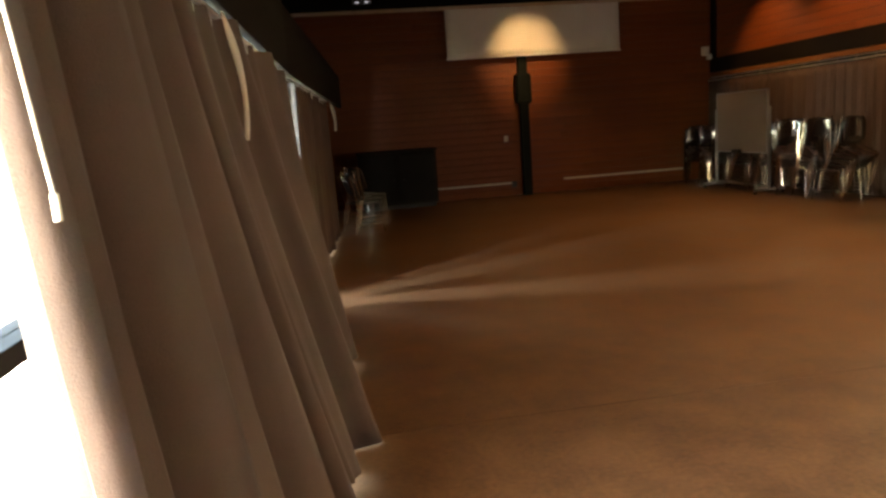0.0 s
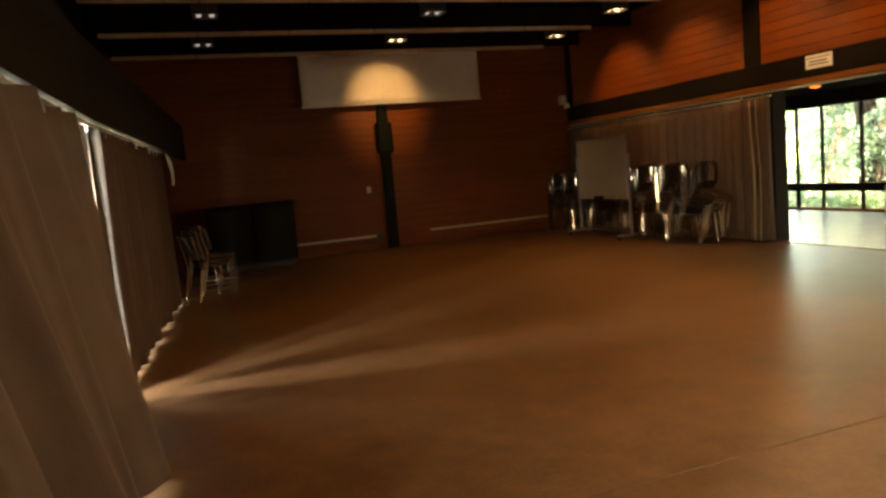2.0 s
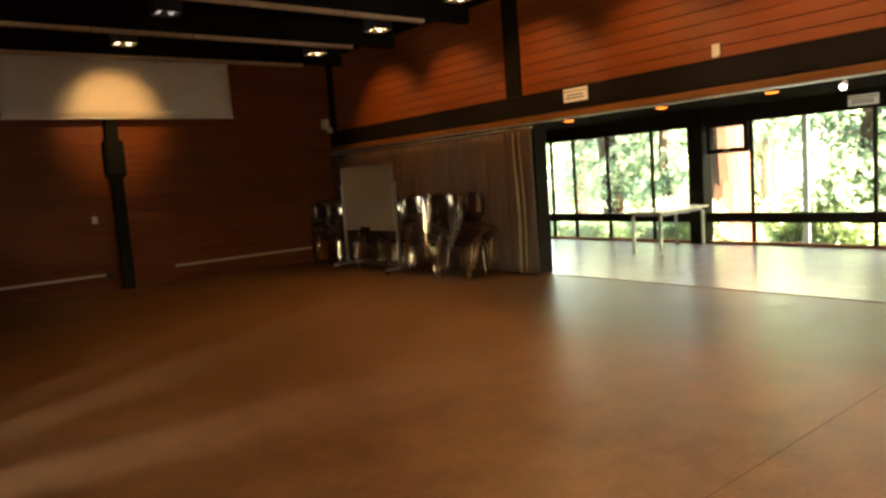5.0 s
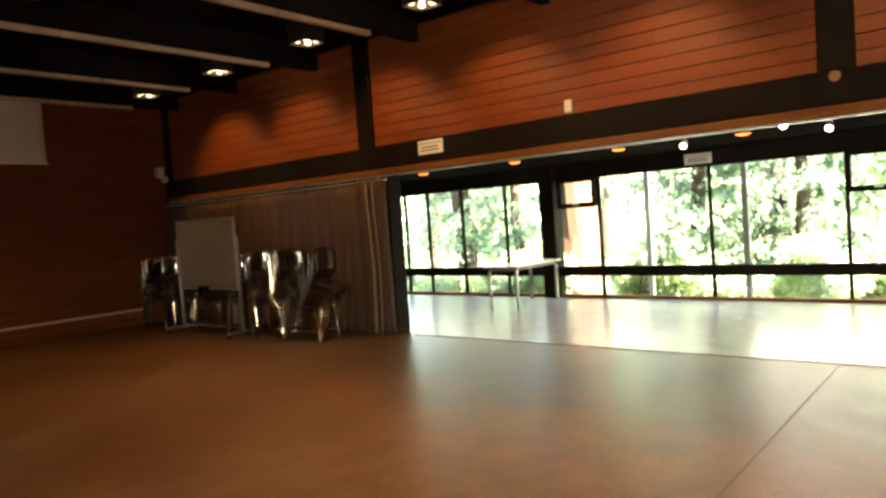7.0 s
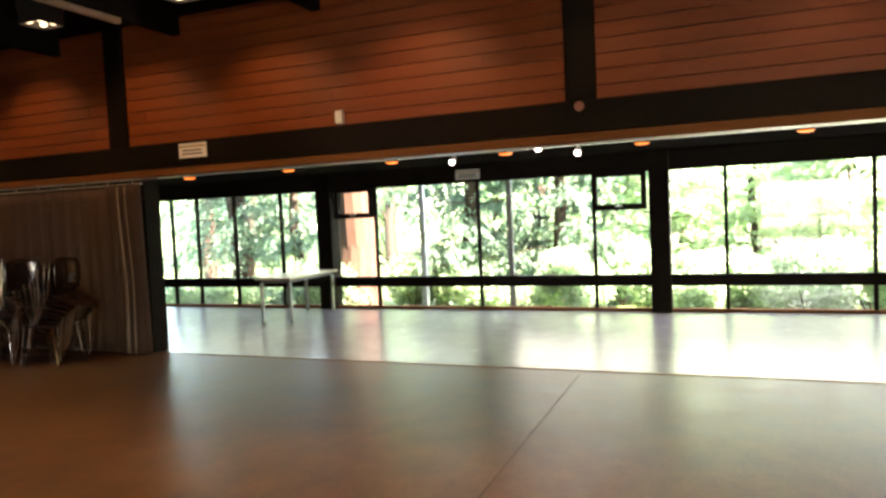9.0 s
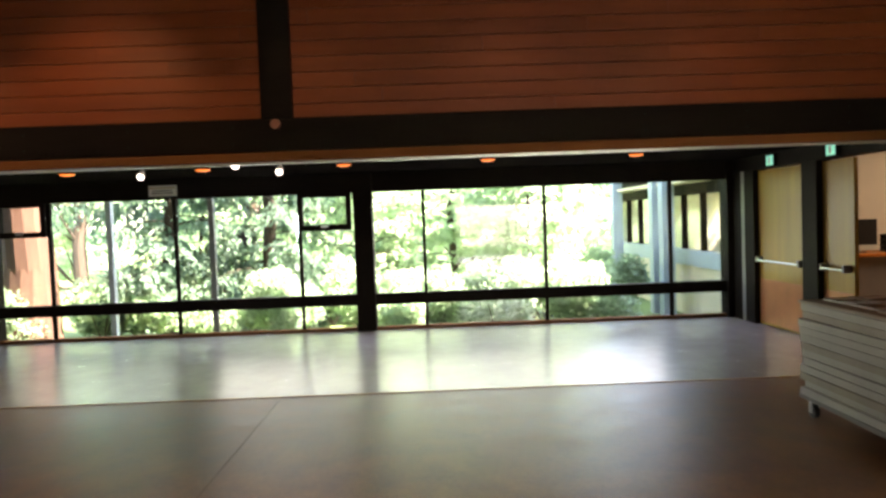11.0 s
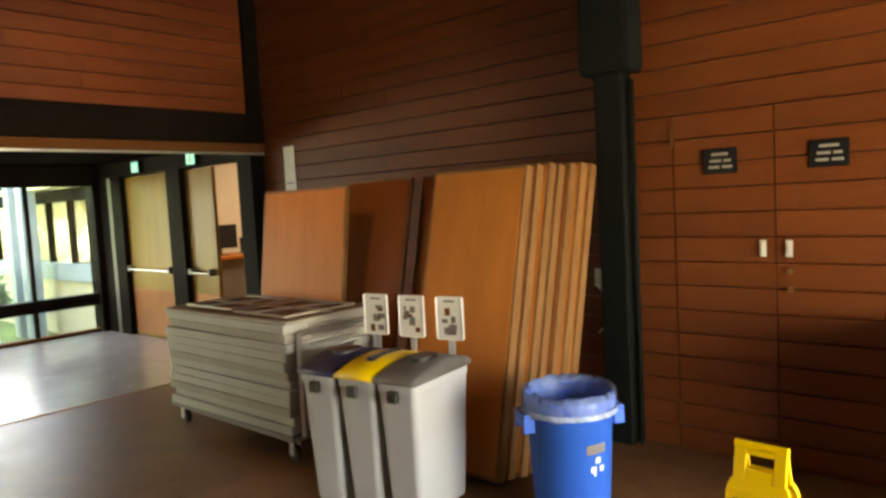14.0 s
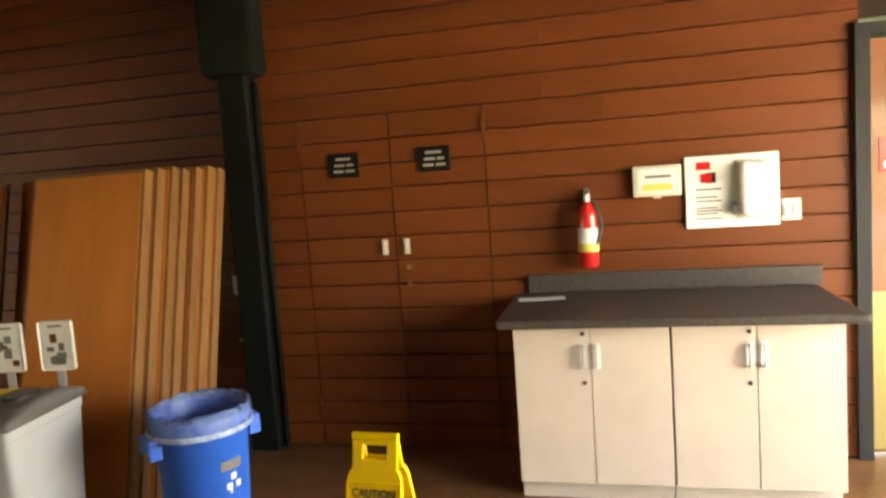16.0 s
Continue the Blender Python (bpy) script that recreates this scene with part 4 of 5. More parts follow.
tc = thing("trash_can", (4.735, -2.17, 0), "round blue recycling can with a clear blue liner", "trash can", rz=0)
bm = bmesh.new()
lathe(bm, [(0.001, 0.015), (0.185, 0.015), (0.195, 0.0), (0.20, 0.0), (0.205, 0.02), (0.236, 0.56), (0.246, 0.565), (0.25, 0.58), (0.25, 0.615), (0.243, 0.62), (0.236, 0.61), (0.20, 0.06), (0.001, 0.05)], 40)
part("body", bm, M_BLUE, tc, smooth=True)
for s in (-1, 1):
    bm = bmesh.new()
    a = radians(52 if s > 0 else 232)
    m = Matrix.Rotation(a, 4, "Z") @ Matrix.Translation((0.235, 0, 0.50))
    box(bm, -0.01, 0.055, -0.085, 0.085, 0.035, 0.055, 0.006, m)
    box(bm, -0.01, 0.055, -0.085, -0.06, -0.035, 0.035, 0.006, m)
    box(bm, -0.01, 0.055, 0.06, 0.085, -0.035, 0.035, 0.006, m)
    box(bm, 0.035, 0.055, -0.06, 0.06, -0.01, 0.035, 0.006, m)
    part("handle", bm, M_BLUE, tc)
M_LINER = material("clear_blue_liner", (0.24, 0.36, 0.68), 0.2, vary=0.4, scale=12, bump=0.5, bscale=30)
nt = M_LINER.node_tree
tr, mx = nt.nodes.new("ShaderNodeBsdfTransparent"), nt.nodes.new("ShaderNodeMixShader")
tr.inputs[0].default_value = (0.6, 0.75, 0.95, 1)
mx.inputs[0].default_value = 0.42
nt.links.new(tr.outputs[0], mx.inputs[1])
nt.links.new(nt.nodes["Principled BSDF"].outputs[0], mx.inputs[2])
nt.links.new(mx.outputs[0], nt.nodes["Material Output"].inputs["Surface"])
bm = bmesh.new()
rr = random.Random(2)
prof = [(0.262, 0.545), (0.263, 0.60), (0.256, 0.648), (0.240, 0.652), (0.228, 0.62), (0.21, 0.50), (0.19, 0.36)]
rings = lathe(bm, prof, 48)
for k, rg in enumerate(rings):
    for v in rg:
        f = 1 + rr.uniform(-0.018, 0.018)
        v.co.x *= f
        v.co.y *= f
        v.co.z += rr.uniform(-0.012, 0.012) if k in (0, 2, 3) else 0
part("liner", bm, M_LINER, tc, "crinkled clear blue bag", True)
bm = bmesh.new()
lathe(bm, [(0.264, 0.545), (0.266, 0.55), (0.266, 0.566), (0.264, 0.57)], 48)
part("liner_band", bm, material("frosted_liner_edge", (0.34, 0.42, 0.58), 0.3, vary=0.5, scale=20), tc)
bm = bmesh.new()
bmesh.ops.create_icosphere(bm, subdivisions=3, radius=0.17)
for v in bm.verts:
    n = noise.noise(v.co * 14)
    v.co = Vector((v.co.x * (1 + 0.2 * n), v.co.y * (1 + 0.2 * n), 0.42 + v.co.z * 0.45 * (1 + 0.3 * n)))
part("contents", bm, material("crumpled_paper", (0.30, 0.20, 0.22), 0.7, vary=0.5, scale=25), tc)


def on_can(z, ang, w, h, nm, mat, lift=0.003):
    bm = bmesh.new()
    n = 6
    cols = []
    rad = 0.205 + (0.236 - 0.205) * (z - 0.02) / 0.54
    for i in range(n + 1):
        a = radians(ang) + (i / n - 0.5) * w / rad
        cols.append([bm.verts.new(((rad + dz * 0.057 + lift) * math.cos(a), (rad + dz * 0.057 + lift) * math.sin(a), z + dz)) for dz in (-h / 2, h / 2)])
    for a, b in zip(cols, cols[1:]):
        bm.faces.new((a[0], b[0], b[1], a[1]))
    return part(nm, bm, mat, tc)


on_can(0.40, 158, 0.12, 0.045, "grey_label", M_GREYFRAME)
for k in range(3):
    a0 = 160 + (k - 1) * 7
    on_can(0.315 + (0.03 if k == 1 else -0.012), a0, 0.032, 0.03, "white_arrow", M_LABEL)
on_can(0.29, 155, 0.012, 0.04, "white_arrow", M_LABEL, 0.0035)

tc.scale = (0.86, 0.86, 0.98)
cs = thing("caution_sign", (3.70, -1.62, 0), "yellow folding wet floor caution sign standing open", "floor sign", rz=-4)
cs.scale = (0.86, 1.0, 0.975)
for s in (1, -1):
    bm = bmesh.new()
    L = 0.75
    tilt = Matrix.Translation((0, 0, 0.735)) @ Matrix.Rotation(radians(13 * s), 4, "X")
    # panel with a hand hole and stepped outline
    for x0, x1, z0, z1 in ((-0.095, -0.05, -0.115, -0.012), (0.05, 0.095, -0.115, -0.012), (-0.05, 0.05, -0.03, -0.012), (-0.05, 0.05, -0.115, -0.075)):
        box(bm, x0, x1, -0.008, 0.008, z0, z1, 0.004, tilt)
    secs = [[(-0.100, -0.009, -0.113), (0.100, -0.009, -0.113), (0.100, 0.009, -0.113), (-0.100, 0.009, -0.113)],
            [(-0.112, -0.009, -0.14), (0.112, -0.009, -0.14), (0.112, 0.009, -0.14), (-0.112, 0.009, -0.14)],
            [(-0.145, -0.009, -0.66), (0.145, -0.009, -0.66), (0.145, 0.009, -0.66), (-0.145, 0.009, -0.66)],
            [(-0.15, -0.009, -0.70), (0.15, -0.009, -0.70), (0.15, 0.009, -0.70), (-0.15, 0.009, -0.70)]]
    rg = loft(bm, [[tilt @ Vector(p) for p in q] for q in secs])
    for x0 in (-0.15, 0.09):
        box(bm, x0, x0 + 0.06, -0.009, 0.009, -0.752, -0.699, 0.003, tilt)
    bmesh.ops.recalc_face_normals(bm, faces=bm.faces)
    pl = part("panel", bm, M_YEL, cs)
    if s == 1:
        bm = bmesh.new()
        for x0, x1, z0, z1 in ((-0.128, -0.118, -0.64, -0.15), (0.118, 0.128, -0.64, -0.15), (-0.118, 0.118, -0.157, -0.15)):
            box(bm, x0 * 0.9, x1 * 0.9, 0.008, 0.014, z0, z1, 0.002, tilt)
        part("raised_rim", bm, M_YEL, cs)
        text_part("lettering", "CAUTION", 0.040, M_BLACK, cs, tilt @ pose(0, 0.0105, -0.19, 90, 0, 180))
        text_part("lettering_low", "WET FLOOR", 0.036, M_BLACK, cs, tilt @ pose(0, 0.0105, -0.61, 90, 0, 180))
        tb = bmesh.new()
        for i in range(3):
            q = [((math.cos(2.094 * i + 1.57) * 0.07), 0.0102, -0.45 + math.sin(2.094 * i + 1.57) * 0.07), ((math.cos(2.094 * (i + 1) + 1.57) * 0.07), 0.0102, -0.45 + math.sin(2.094 * (i + 1) + 1.57) * 0.07)]
            rod(tb, tilt @ Vector(q[0]), tilt @ Vector(q[1]), 0.006, 6)
        part("warning_triangle", tb, M_BLACK, cs)
bm = bmesh.new()
rod(bm, (-0.095, 0, 0.735), (0.095, 0, 0.735), 0.014, 10)
part("hinge_bar", bm, M_YEL, cs)

# ---------------------------------------------------------------- folding tables on a dolly
M_TBLEDGE = material("grey_plastic_edge", (0.40, 0.385, 0.345), 0.5, vary=0.15, rand=0.2)
M_TBLTAN = material("worn_tan_edge", (0.34, 0.30, 0.24), 0.55, vary=0.2)
M_TBLUNDER = material("brown_hardboard", (0.13, 0.065, 0.03), 0.6, vary=0.2)
dl = thing("table_dolly", (7.18, -2.19, 0), "low wheeled steel dolly under the stacked tables", "dolly", rz=-1)
part("deck", cbox(-0.76, 0.76, -0.38, 0.38, 0.14, 0.175, 0.006), M_GREYFRAME, dl)
bm = bmesh.new()
for yy in (-0.3, 0.3):
    rod(bm, (-0.775, yy, 0.17), (-0.775, yy, 0.80), 0.017, 10)
rod(bm, (-0.775, -0.3, 0.80), (-0.775, 0.3, 0.80), 0.017, 10)
rod(bm, (-0.775, -0.3, 0.45), (-0.775, 0.3, 0.45), 0.014, 10)
part("end_rail", bm, M_STEEL, dl)
for sx in (-0.68, 0.68):
    for sy in (-0.31, 0.31):
        bm = bmesh.new()
        rod(bm, (sx, sy - 0.018, 0.05), (sx, sy + 0.018, 0.05), 0.05, 16)
        wh = part("wheel", bm, M_BLACK, dl)
        bm = bmesh.new()
        box(bm, sx - 0.02, sx + 0.02, sy - 0.03, sy - 0.022, 0.04, 0.138)
        box(bm, sx - 0.02, sx + 0.02, sy + 0.022, sy + 0.03, 0.04, 0.138)
        part("fork", bm, M_STEEL, wh)


def folded_table(i, z, h, dx, dy, rz, mat):
    t = thing("folding_table", (7.18 + dx, -2.18 + dy, z), "folded grey-edged table lying in the stack on the dolly", "table", "folding tables stacked on the dolly", rz=rz)
    part("edge_rim", cbox(-0.72, 0.72, -0.365, 0.365, 0, h - 0.0015, 0.005), mat, t)
    bm = bmesh.new()
    box(bm, -0.69, 0.69, -0.335, 0.335, h - 0.0012, h - 0.0004)
    part("top_panel", bm, M_TBLUNDER, t)
    bm = bmesh.new()
    rod(bm, (-0.725, -0.18, h * 0.5), (-0.725, 0.18, h * 0.5), 0.009, 8)
    part("folded_leg", bm, M_STEEL, t)
    return t


rnd = random.Random(12)
z = 0.177
last = None
for i in range(12):
    h = 0.056 if i != 7 else 0.062
    last = folded_table(i, z, h - 0.001, rnd.uniform(-0.018, 0.018), rnd.uniform(-0.02, 0.02), rnd.uniform(-0.7, 0.7), (M_TBLEDGE, M_TBLEDGE, M_TBLTAN, M_TBLEDGE)[i % 4])
    z += h
tp = thing("folding_table", (7.18, -2.18, z), "upturned folded table on top of the stack showing its leg frames", "table", "folding tables stacked on the dolly", rz=0.5)
part("edge_rim", cbox(-0.73, 0.73, -0.37, 0.37, 0, 0.018, 0.004), M_TBLTAN, tp)
part("underside", cbox(-0.70, 0.70, -0.345, 0.345, 0.0185, 0.021), M_TBLUNDER, tp)
for a, b in (((-0.62, -0.28), (-0.05, -0.28)), ((-0.62, 0.28), (-0.05, 0.28)), ((0.05, -0.24), (0.62, -0.24)), ((0.05, 0.24), (0.62, 0.24)), ((-0.62, -0.28), (-0.62, 0.28)), ((0.62, -0.24), (0.62, 0.24)), ((-0.05, -0.28), (-0.05, 0.28)), ((0.05, -0.24), (0.05, 0.24)), ((-0.45, -0.28), (-0.2, 0.28)), ((0.2, -0.24), (0.45, 0.24))):
    bm = bmesh.new()
    rod(bm, (*a, 0.030), (*b, 0.030), 0.009, 8)
    part("folded_leg", bm, M_STEEL if a[0] != -0.62 else M_TBLTAN, tp)
part("cleat", cbox(-0.7, 0.7, -0.02, 0.02, 0.0215, 0.034, 0.003), M_TBLTAN, tp)

# ---------------------------------------------------------------- plywood tabletops leaning on the wall
M_PLY = material("golden_varnished_plywood", (0.53, 0.178, 0.04), 0.38, vary=0.18, scale=1.6, bump=0.04, bscale=30, stretch=(4, 4, 0.5), spec=0.12)
M_PLYRED = material("reddish_varnished_plywood", (0.25, 0.075, 0.02), 0.35, vary=0.18, scale=1.6, bump=0.04, bscale=30, stretch=(4, 4, 0.5), spec=0.12)
M_PLYEDGE = material("raw_plywood_edge", (0.20, 0.088, 0.027), 0.6, vary=0.3, scale=6, bump=0.15, bscale=80, rand=0.3, stretch=(1, 12, 0.4))


def sheet(x0, x1, yb, length, lean, mat, label, thick=0.035, skew=0.0, edge=None):
    """A sheet standing on the floor at y = yb and leaning back by lean degrees."""
    t = thing("tabletop_sheet", ((x0 + x1) / 2, yb, 0), label, "tabletop", "tabletops leaning on the wall", rz=skew)
    w = (x1 - x0) / 2
    m = Matrix.Translation((0, 0, thick * math.sin(radians(lean)) + 0.001)) @ Matrix.Rotation(radians(lean), 4, "X")
    bm = bmesh.new()
    box(bm, -w + 0.02, w - 0.02, -0.004, 0, 0.02, length - 0.02, 0, m)
    f = part("face", bm, mat, t)
    bm = bmesh.new()
    box(bm, -w, w, -thick, -0.0045, 0, length, 0.003, m)
    part("core", bm, edge or M_PLYEDGE, t)
    return t


LEAN = 14
for i in range(7):
    x0 = 5.245 - 0.0279 * i + (0, 0.005, -0.004, 0.008, 0.001)[i % 5]
    sheet(x0, x0 + 0.70, -2.24 - 0.070 * i, 1.765 + (0.006 * (i % 3)), LEAN + 0.1 * i, M_PLY if i % 3 != 1 else M_PLYRED, "golden plywood tabletop leaning in a stack on the wall", 0.0696)
sheet(6.42, 7.10, -2.56, 1.765, 13, M_PLYRED, "reddish plywood tabletop leaning on the board wall", 0.03)
sheet(6.19, 6.41, -2.66, 1.765, 13, M_PLYRED, "narrow reddish plywood tabletop leaning on the board wall", 0.03)
sheet(6.87, 7.90, -2.515, 1.705, 7.6, M_PLY, "wide golden plywood tabletop leaning behind the stacked tables", 0.03)
ws = thing("wall_socket", (5.31, S2, 0.97), "small white socket plate behind the leaning tabletops", "socket")
part("plate", cbox(-0.04, 0.04, 0.003, 0.012, -0.06, 0.06, 0.004), M_LABEL, ws)
part("plug", cbox(-0.02, 0.02, 0.0125, 0.05, -0.035, 0.005, 0.008), M_LABEL, ws)
wc = thing("cable_loop", (5.24, S2 + 0.05, 0.72), "white cable hanging in a loop beside the column", "cable")
bm = bmesh.new()
pts = [Vector((0.07 - 0.12 * math.sin(math.pi * k / 12), 0.01 * k / 12, 0.20 - 0.32 * k / 12)) for k in range(13)]
for p, q in zip(pts, pts[1:]):
    rod(bm, p, q, 0.007, 8)
part("lead", bm, M_LABEL, wc, smooth=True)
tg = thing("wall_label", (8.665, S2, 1.935), "narrow pale paper notice on the board wall", "notice")
part("paper", cbox(-0.085, 0.085, 0.003, 0.006, -0.225, 0.225), M_LABEL, tg)
part("print_line", cbox(-0.06, 0.06, 0.0065, 0.0075, -0.14, -0.13), M_INK, tg)

# ---------------------------------------------------------------- window aisle: exit doors, table, signs
M_EXDOOR = material("varnished_blond_wood", (0.30, 0.17, 0.028), 0.36, vary=0.22, scale=1.5, bump=0.02, bscale=30, stretch=(4, 4, 0.4), spec=0.3)
M_SIGNGREEN = glowing("exit_sign_glow", (0.25, 0.9, 0.72), 0.03)
YD = -3.50
setting("wall_annex_south_head", cbox(E + 0.22, W + 0.15, YD - 0.15, YD + 0.02, 2.08, 2.27), M_DARK, "dark timber head above the exit doors", "wall")


def exit_door(x0, x1, turn, label):
    d = thing("exit_door", (x1, YD - 0.03, 0), label, "door", "exit doors by the windows", rz=turn)
    w = x1 - x0
    part("leaf", cbox(-w, 0, -0.045, 0, 0.01, 2.06, 0.004), M_EXDOOR, d)
    bm = bmesh.new()
    rod(bm, (-w + 0.08, 0.075, 0.87), (-0.08, 0.075, 0.87), 0.011, 10)
    bar = part("panic_bar", bm, M_STEEL, d, "polished steel panic bar")
    for xx in (-w + 0.08, -0.08):
        part("bar_mount", cbox(xx - 0.03, xx + 0.03, 0.001, 0.085, 0.84, 0.92, 0.012), M_GREYFRAME, bar)
    # the floor's orange reflection on the lower leaf, put into a plate's colour
    part("kick_plate", cbox(-w + 0.02, -0.02, 0.001, 0.004, 0.04, 0.62), material("copper_kick_plate", (0.42, 0.16, 0.07), 0.3, 0.3), d)
    return d


exit_door(10.93, 12.14, 0, "closed blond varnished exit door with panic bar")
exit_door(10.02, 10.60, 0, "blond varnished exit door leaf with panic bar")
for a, b, mt in ((12.14, 12.42, M_DARK), (12.42, 12.52, M_GREYFRAME), (12.52, W - 0.14, M_DARK), (10.60, 10.93, M_DARK), (9.33, 9.40, M_POST)):
    setting("door_frame_annex", cbox(a + 0.002, b - 0.002, YD - 0.14, YD + 0.04, 0, 2.078, 0.004), mt, "dark painted door frame by the windows", "door frame")
for sx in (11.62, 10.27):
    s = thing("exit_sign", (sx, YD + 0.02, 2.165), "small lit green exit sign above the door", "sign", "exit signs above the doors")
    part("case", cbox(-0.10, 0.10, 0.002, 0.045, -0.075, 0.075, 0.006), M_POST, s)
    part("lit_face", cbox(-0.085, 0.085, 0.0455, 0.049, -0.062, 0.062), M_SIGNGREEN, s)
    part("symbol", cbox(-0.02, 0.03, 0.0495, 0.051, -0.045, 0.04), M_LABEL, s)

# room behind the open doorway
M_PALEWALL = material("cream_wall", (0.62, 0.55, 0.44), 0.7, vary=0.05)
setting("back_room_floor", cbox(8.2, 12.6, -8.6, YD - 0.15, -0.2, -0.002), material("orange_wood_floor", (0.42, 0.18, 0.05), 0.35, vary=0.15), "orange wood floor of the room behind", "floor")
setting("back_room_wall", cbox(8.0, 12.8, -8.8, -8.6, 0, 2.8), M_PALEWALL, "cream wall of the room behind the exit doors", "wall")
setting("back_room_side", cbox(12.6, 12.8, -8.6, YD - 0.16, 0, 2.8), M_PALEWALL, "cream side wall of the room behind", "wall")
setting("back_room_side_west", cbox(8.0, 8.2, -8.6, S2 - 0.21, 0, 2.8), M_PALEWALL, "cream side wall of the room behind", "wall")
setting("back_room_ceiling", cbox(8.0, 12.8, -8.8, YD - 0.16, 2.8, 2.9), M_DARK, "dark ceiling of the room behind", "ceiling")
# added fill without a fixture, brightens the room seen through the doorway
area_lamp("back_room_lamp", (10.8, -6.2, 2.75), (10.8, -6.2, 0), 1.2, 1.2, 2.6, (1, 0.85, 0.62))
cn = thing("service_counter", (12.05, -5.3, 0), "dark service counter with a pale wooden top", "counter", rz=90)
part("front", cbox(-1.1, 1.1, -0.3, 0.25, 0, 0.88, 0.005), M_GREYFRAME, cn)
part("top", cbox(-1.15, 1.15, -0.35, 0.35, 0.882, 0.925, 0.008), M_PLY, cn)
mo = thing("monitor", (12.0, -4.75, 0.926), "dark computer monitor on the service counter", "monitor", rz=75)
part("screen", cbox(-0.26, 0.26, -0.02, 0.02, 0.10, 0.44, 0.008), M_BLACK, mo)
part("stand", cbox(-0.03, 0.03, -0.03, 0.01, 0.015, 0.12), M_BLACK, mo)
part("foot", cbox(-0.12, 0.12, -0.08, 0.08, 0, 0.014, 0.004), M_BLACK, mo)
tr = thing("paper_tray", (12.0, -5.3, 0.926), "dark stacked paper trays on the service counter", "tray")
for i in range(4):
    part("tray", cbox(-0.16, 0.16, -0.12, 0.12, 0.07 * i, 0.07 * i + 0.02, 0.004), M_BLACK, tr)
for sx in (-0.15, 0.15):
    part("side", cbox(sx - 0.006, sx + 0.006, -0.11, 0.11, 0.0205, 0.23), M_BLACK, tr)

M_TTOP = material("pale_wood_tabletop", (0.55, 0.44, 0.31), 0.25, vary=0.1, scale=2, stretch=(0.5, 4, 4), coat=0.3)
tb = thing("aisle_table", (11.97, 7.33, 0), "pale wooden table with grey metal legs by the windows", "table", rz=1)
part("tabletop", cbox(-0.70, 0.70, -0.32, 0.32, 0.655, 0.685, 0.006), M_TTOP, tb)
part("apron", cbox(-0.62, 0.62, -0.25, 0.25, 0.605, 0.654), M_GREYFRAME, tb)
for sx in (-0.62, 0.62):
    for sy in (-0.25, 0.25):
        part("leg", cbox(sx - 0.02, sx + 0.02, sy - 0.02, sy + 0.02, 0.0, 0.604, 0.004), M_STEEL, tb)


def plate_sign(name, place, w, h, rz, label):
    s = thing(name, place, label, "sign", rz=rz)
    part("plate", cbox(-w / 2, w / 2, -0.012, -0.003, -h / 2, h / 2, 0.003), M_LABEL, s)
    for i, (zz, ww) in enumerate(((0.22, 0.5), (-0.05, 0.36), (-0.28, 0.40))):
        part("print_bar", cbox(-w * ww, w * ww * 0.9, -0.0135, -0.0125, zz * h, zz * h + h * 0.12), M_INK if i else M_KICK, s)
    return s


plate_sign("beam_sign", (E - 0.051, 6.69, 2.40), 0.40, 0.17, -90, "pale notice plate with small print on the dark beam")
plate_sign("window_sign", (W - 0.09, 4.70, 2.12), 0.40, 0.15, -90, "pale notice plate above the windows")
kn = thing("smoke_detector", (E - 0.05, 2.23, 2.46), "small round reddish sensor on the dark beam", "sensor")
bm = bmesh.new()
rod(bm, (-0.03, 0, 0), (0, 0, 0), 0.045, 16)
part("cover", bm, material("reddish_plastic", (0.25, 0.09, 0.05), 0.5), kn)
dt = thing("wall_sensor", (E, 4.75, 2.60), "small cream sensor box on the upper boards", "sensor")
part("box", cbox(-0.05, -0.003, -0.045, 0.045, -0.07, 0.07, 0.008), M_IVORY, dt)
bd = thing("bird_decal", (W - 0.012, 3.61, 1.39), "black bird silhouette sticker on the window glass", "sticker")
bm = bmesh.new()
for q in (((0, 0.0, 0.15), (0, 0.035, 0.02), (0, -0.02, -0.14), (0, -0.03, 0.02)), ((0, 0.0, 0.04), (0, 0.13, 0.09), (0, 0.06, 0.0)), ((0, -0.01, 0.03), (0, -0.08, 0.02), (0, -0.03, -0.03))):
    bm.faces.new([bm.verts.new(p) for p in q])
bx = part("silhouette", bm, M_BLACK, bd)
bx.modifiers.new("thickness", "SOLIDIFY").thickness = 0.002
# floor joint saw cuts
M_JOINT = material("joint_filler", (0.085, 0.048, 0.027), 0.8, vary=0.5, scale=2)
setting("floor_joint_1", cbox(0.8, 9.0, 2.30, 2.3045, 0.0005, 0.0020), M_JOINT, "thin saw-cut joint in the concrete floor", "joint")

# ---------------------------------------------------------------- outside
M_GRASS = material("meadow_grass", (0.10, 0.14, 0.04), 0.9, vary=0.5, scale=0.6, bump=0.4, bscale=12)
M_PAVE = material("pale_paving", (0.42, 0.40, 0.37), 0.8, vary=0.15, scale=2)
M_LEAF = material("bright_leaf", (0.22, 0.32, 0.19), 0.45, vary=0.3, scale=1.2, bump=0, rand=0.2, tint=(0.42, 0.53, 0.36))
M_FIR = material("dark_conifer_leaf", (0.145, 0.225, 0.165), 0.5, vary=0.5, scale=1.0, bump=0, rand=0.2)
M_BARK = material("brown_bark", (0.05, 0.031, 0.022), 0.9, vary=0.45, scale=6, bump=0.9, bscale=18, stretch=(1, 1, 0.25))
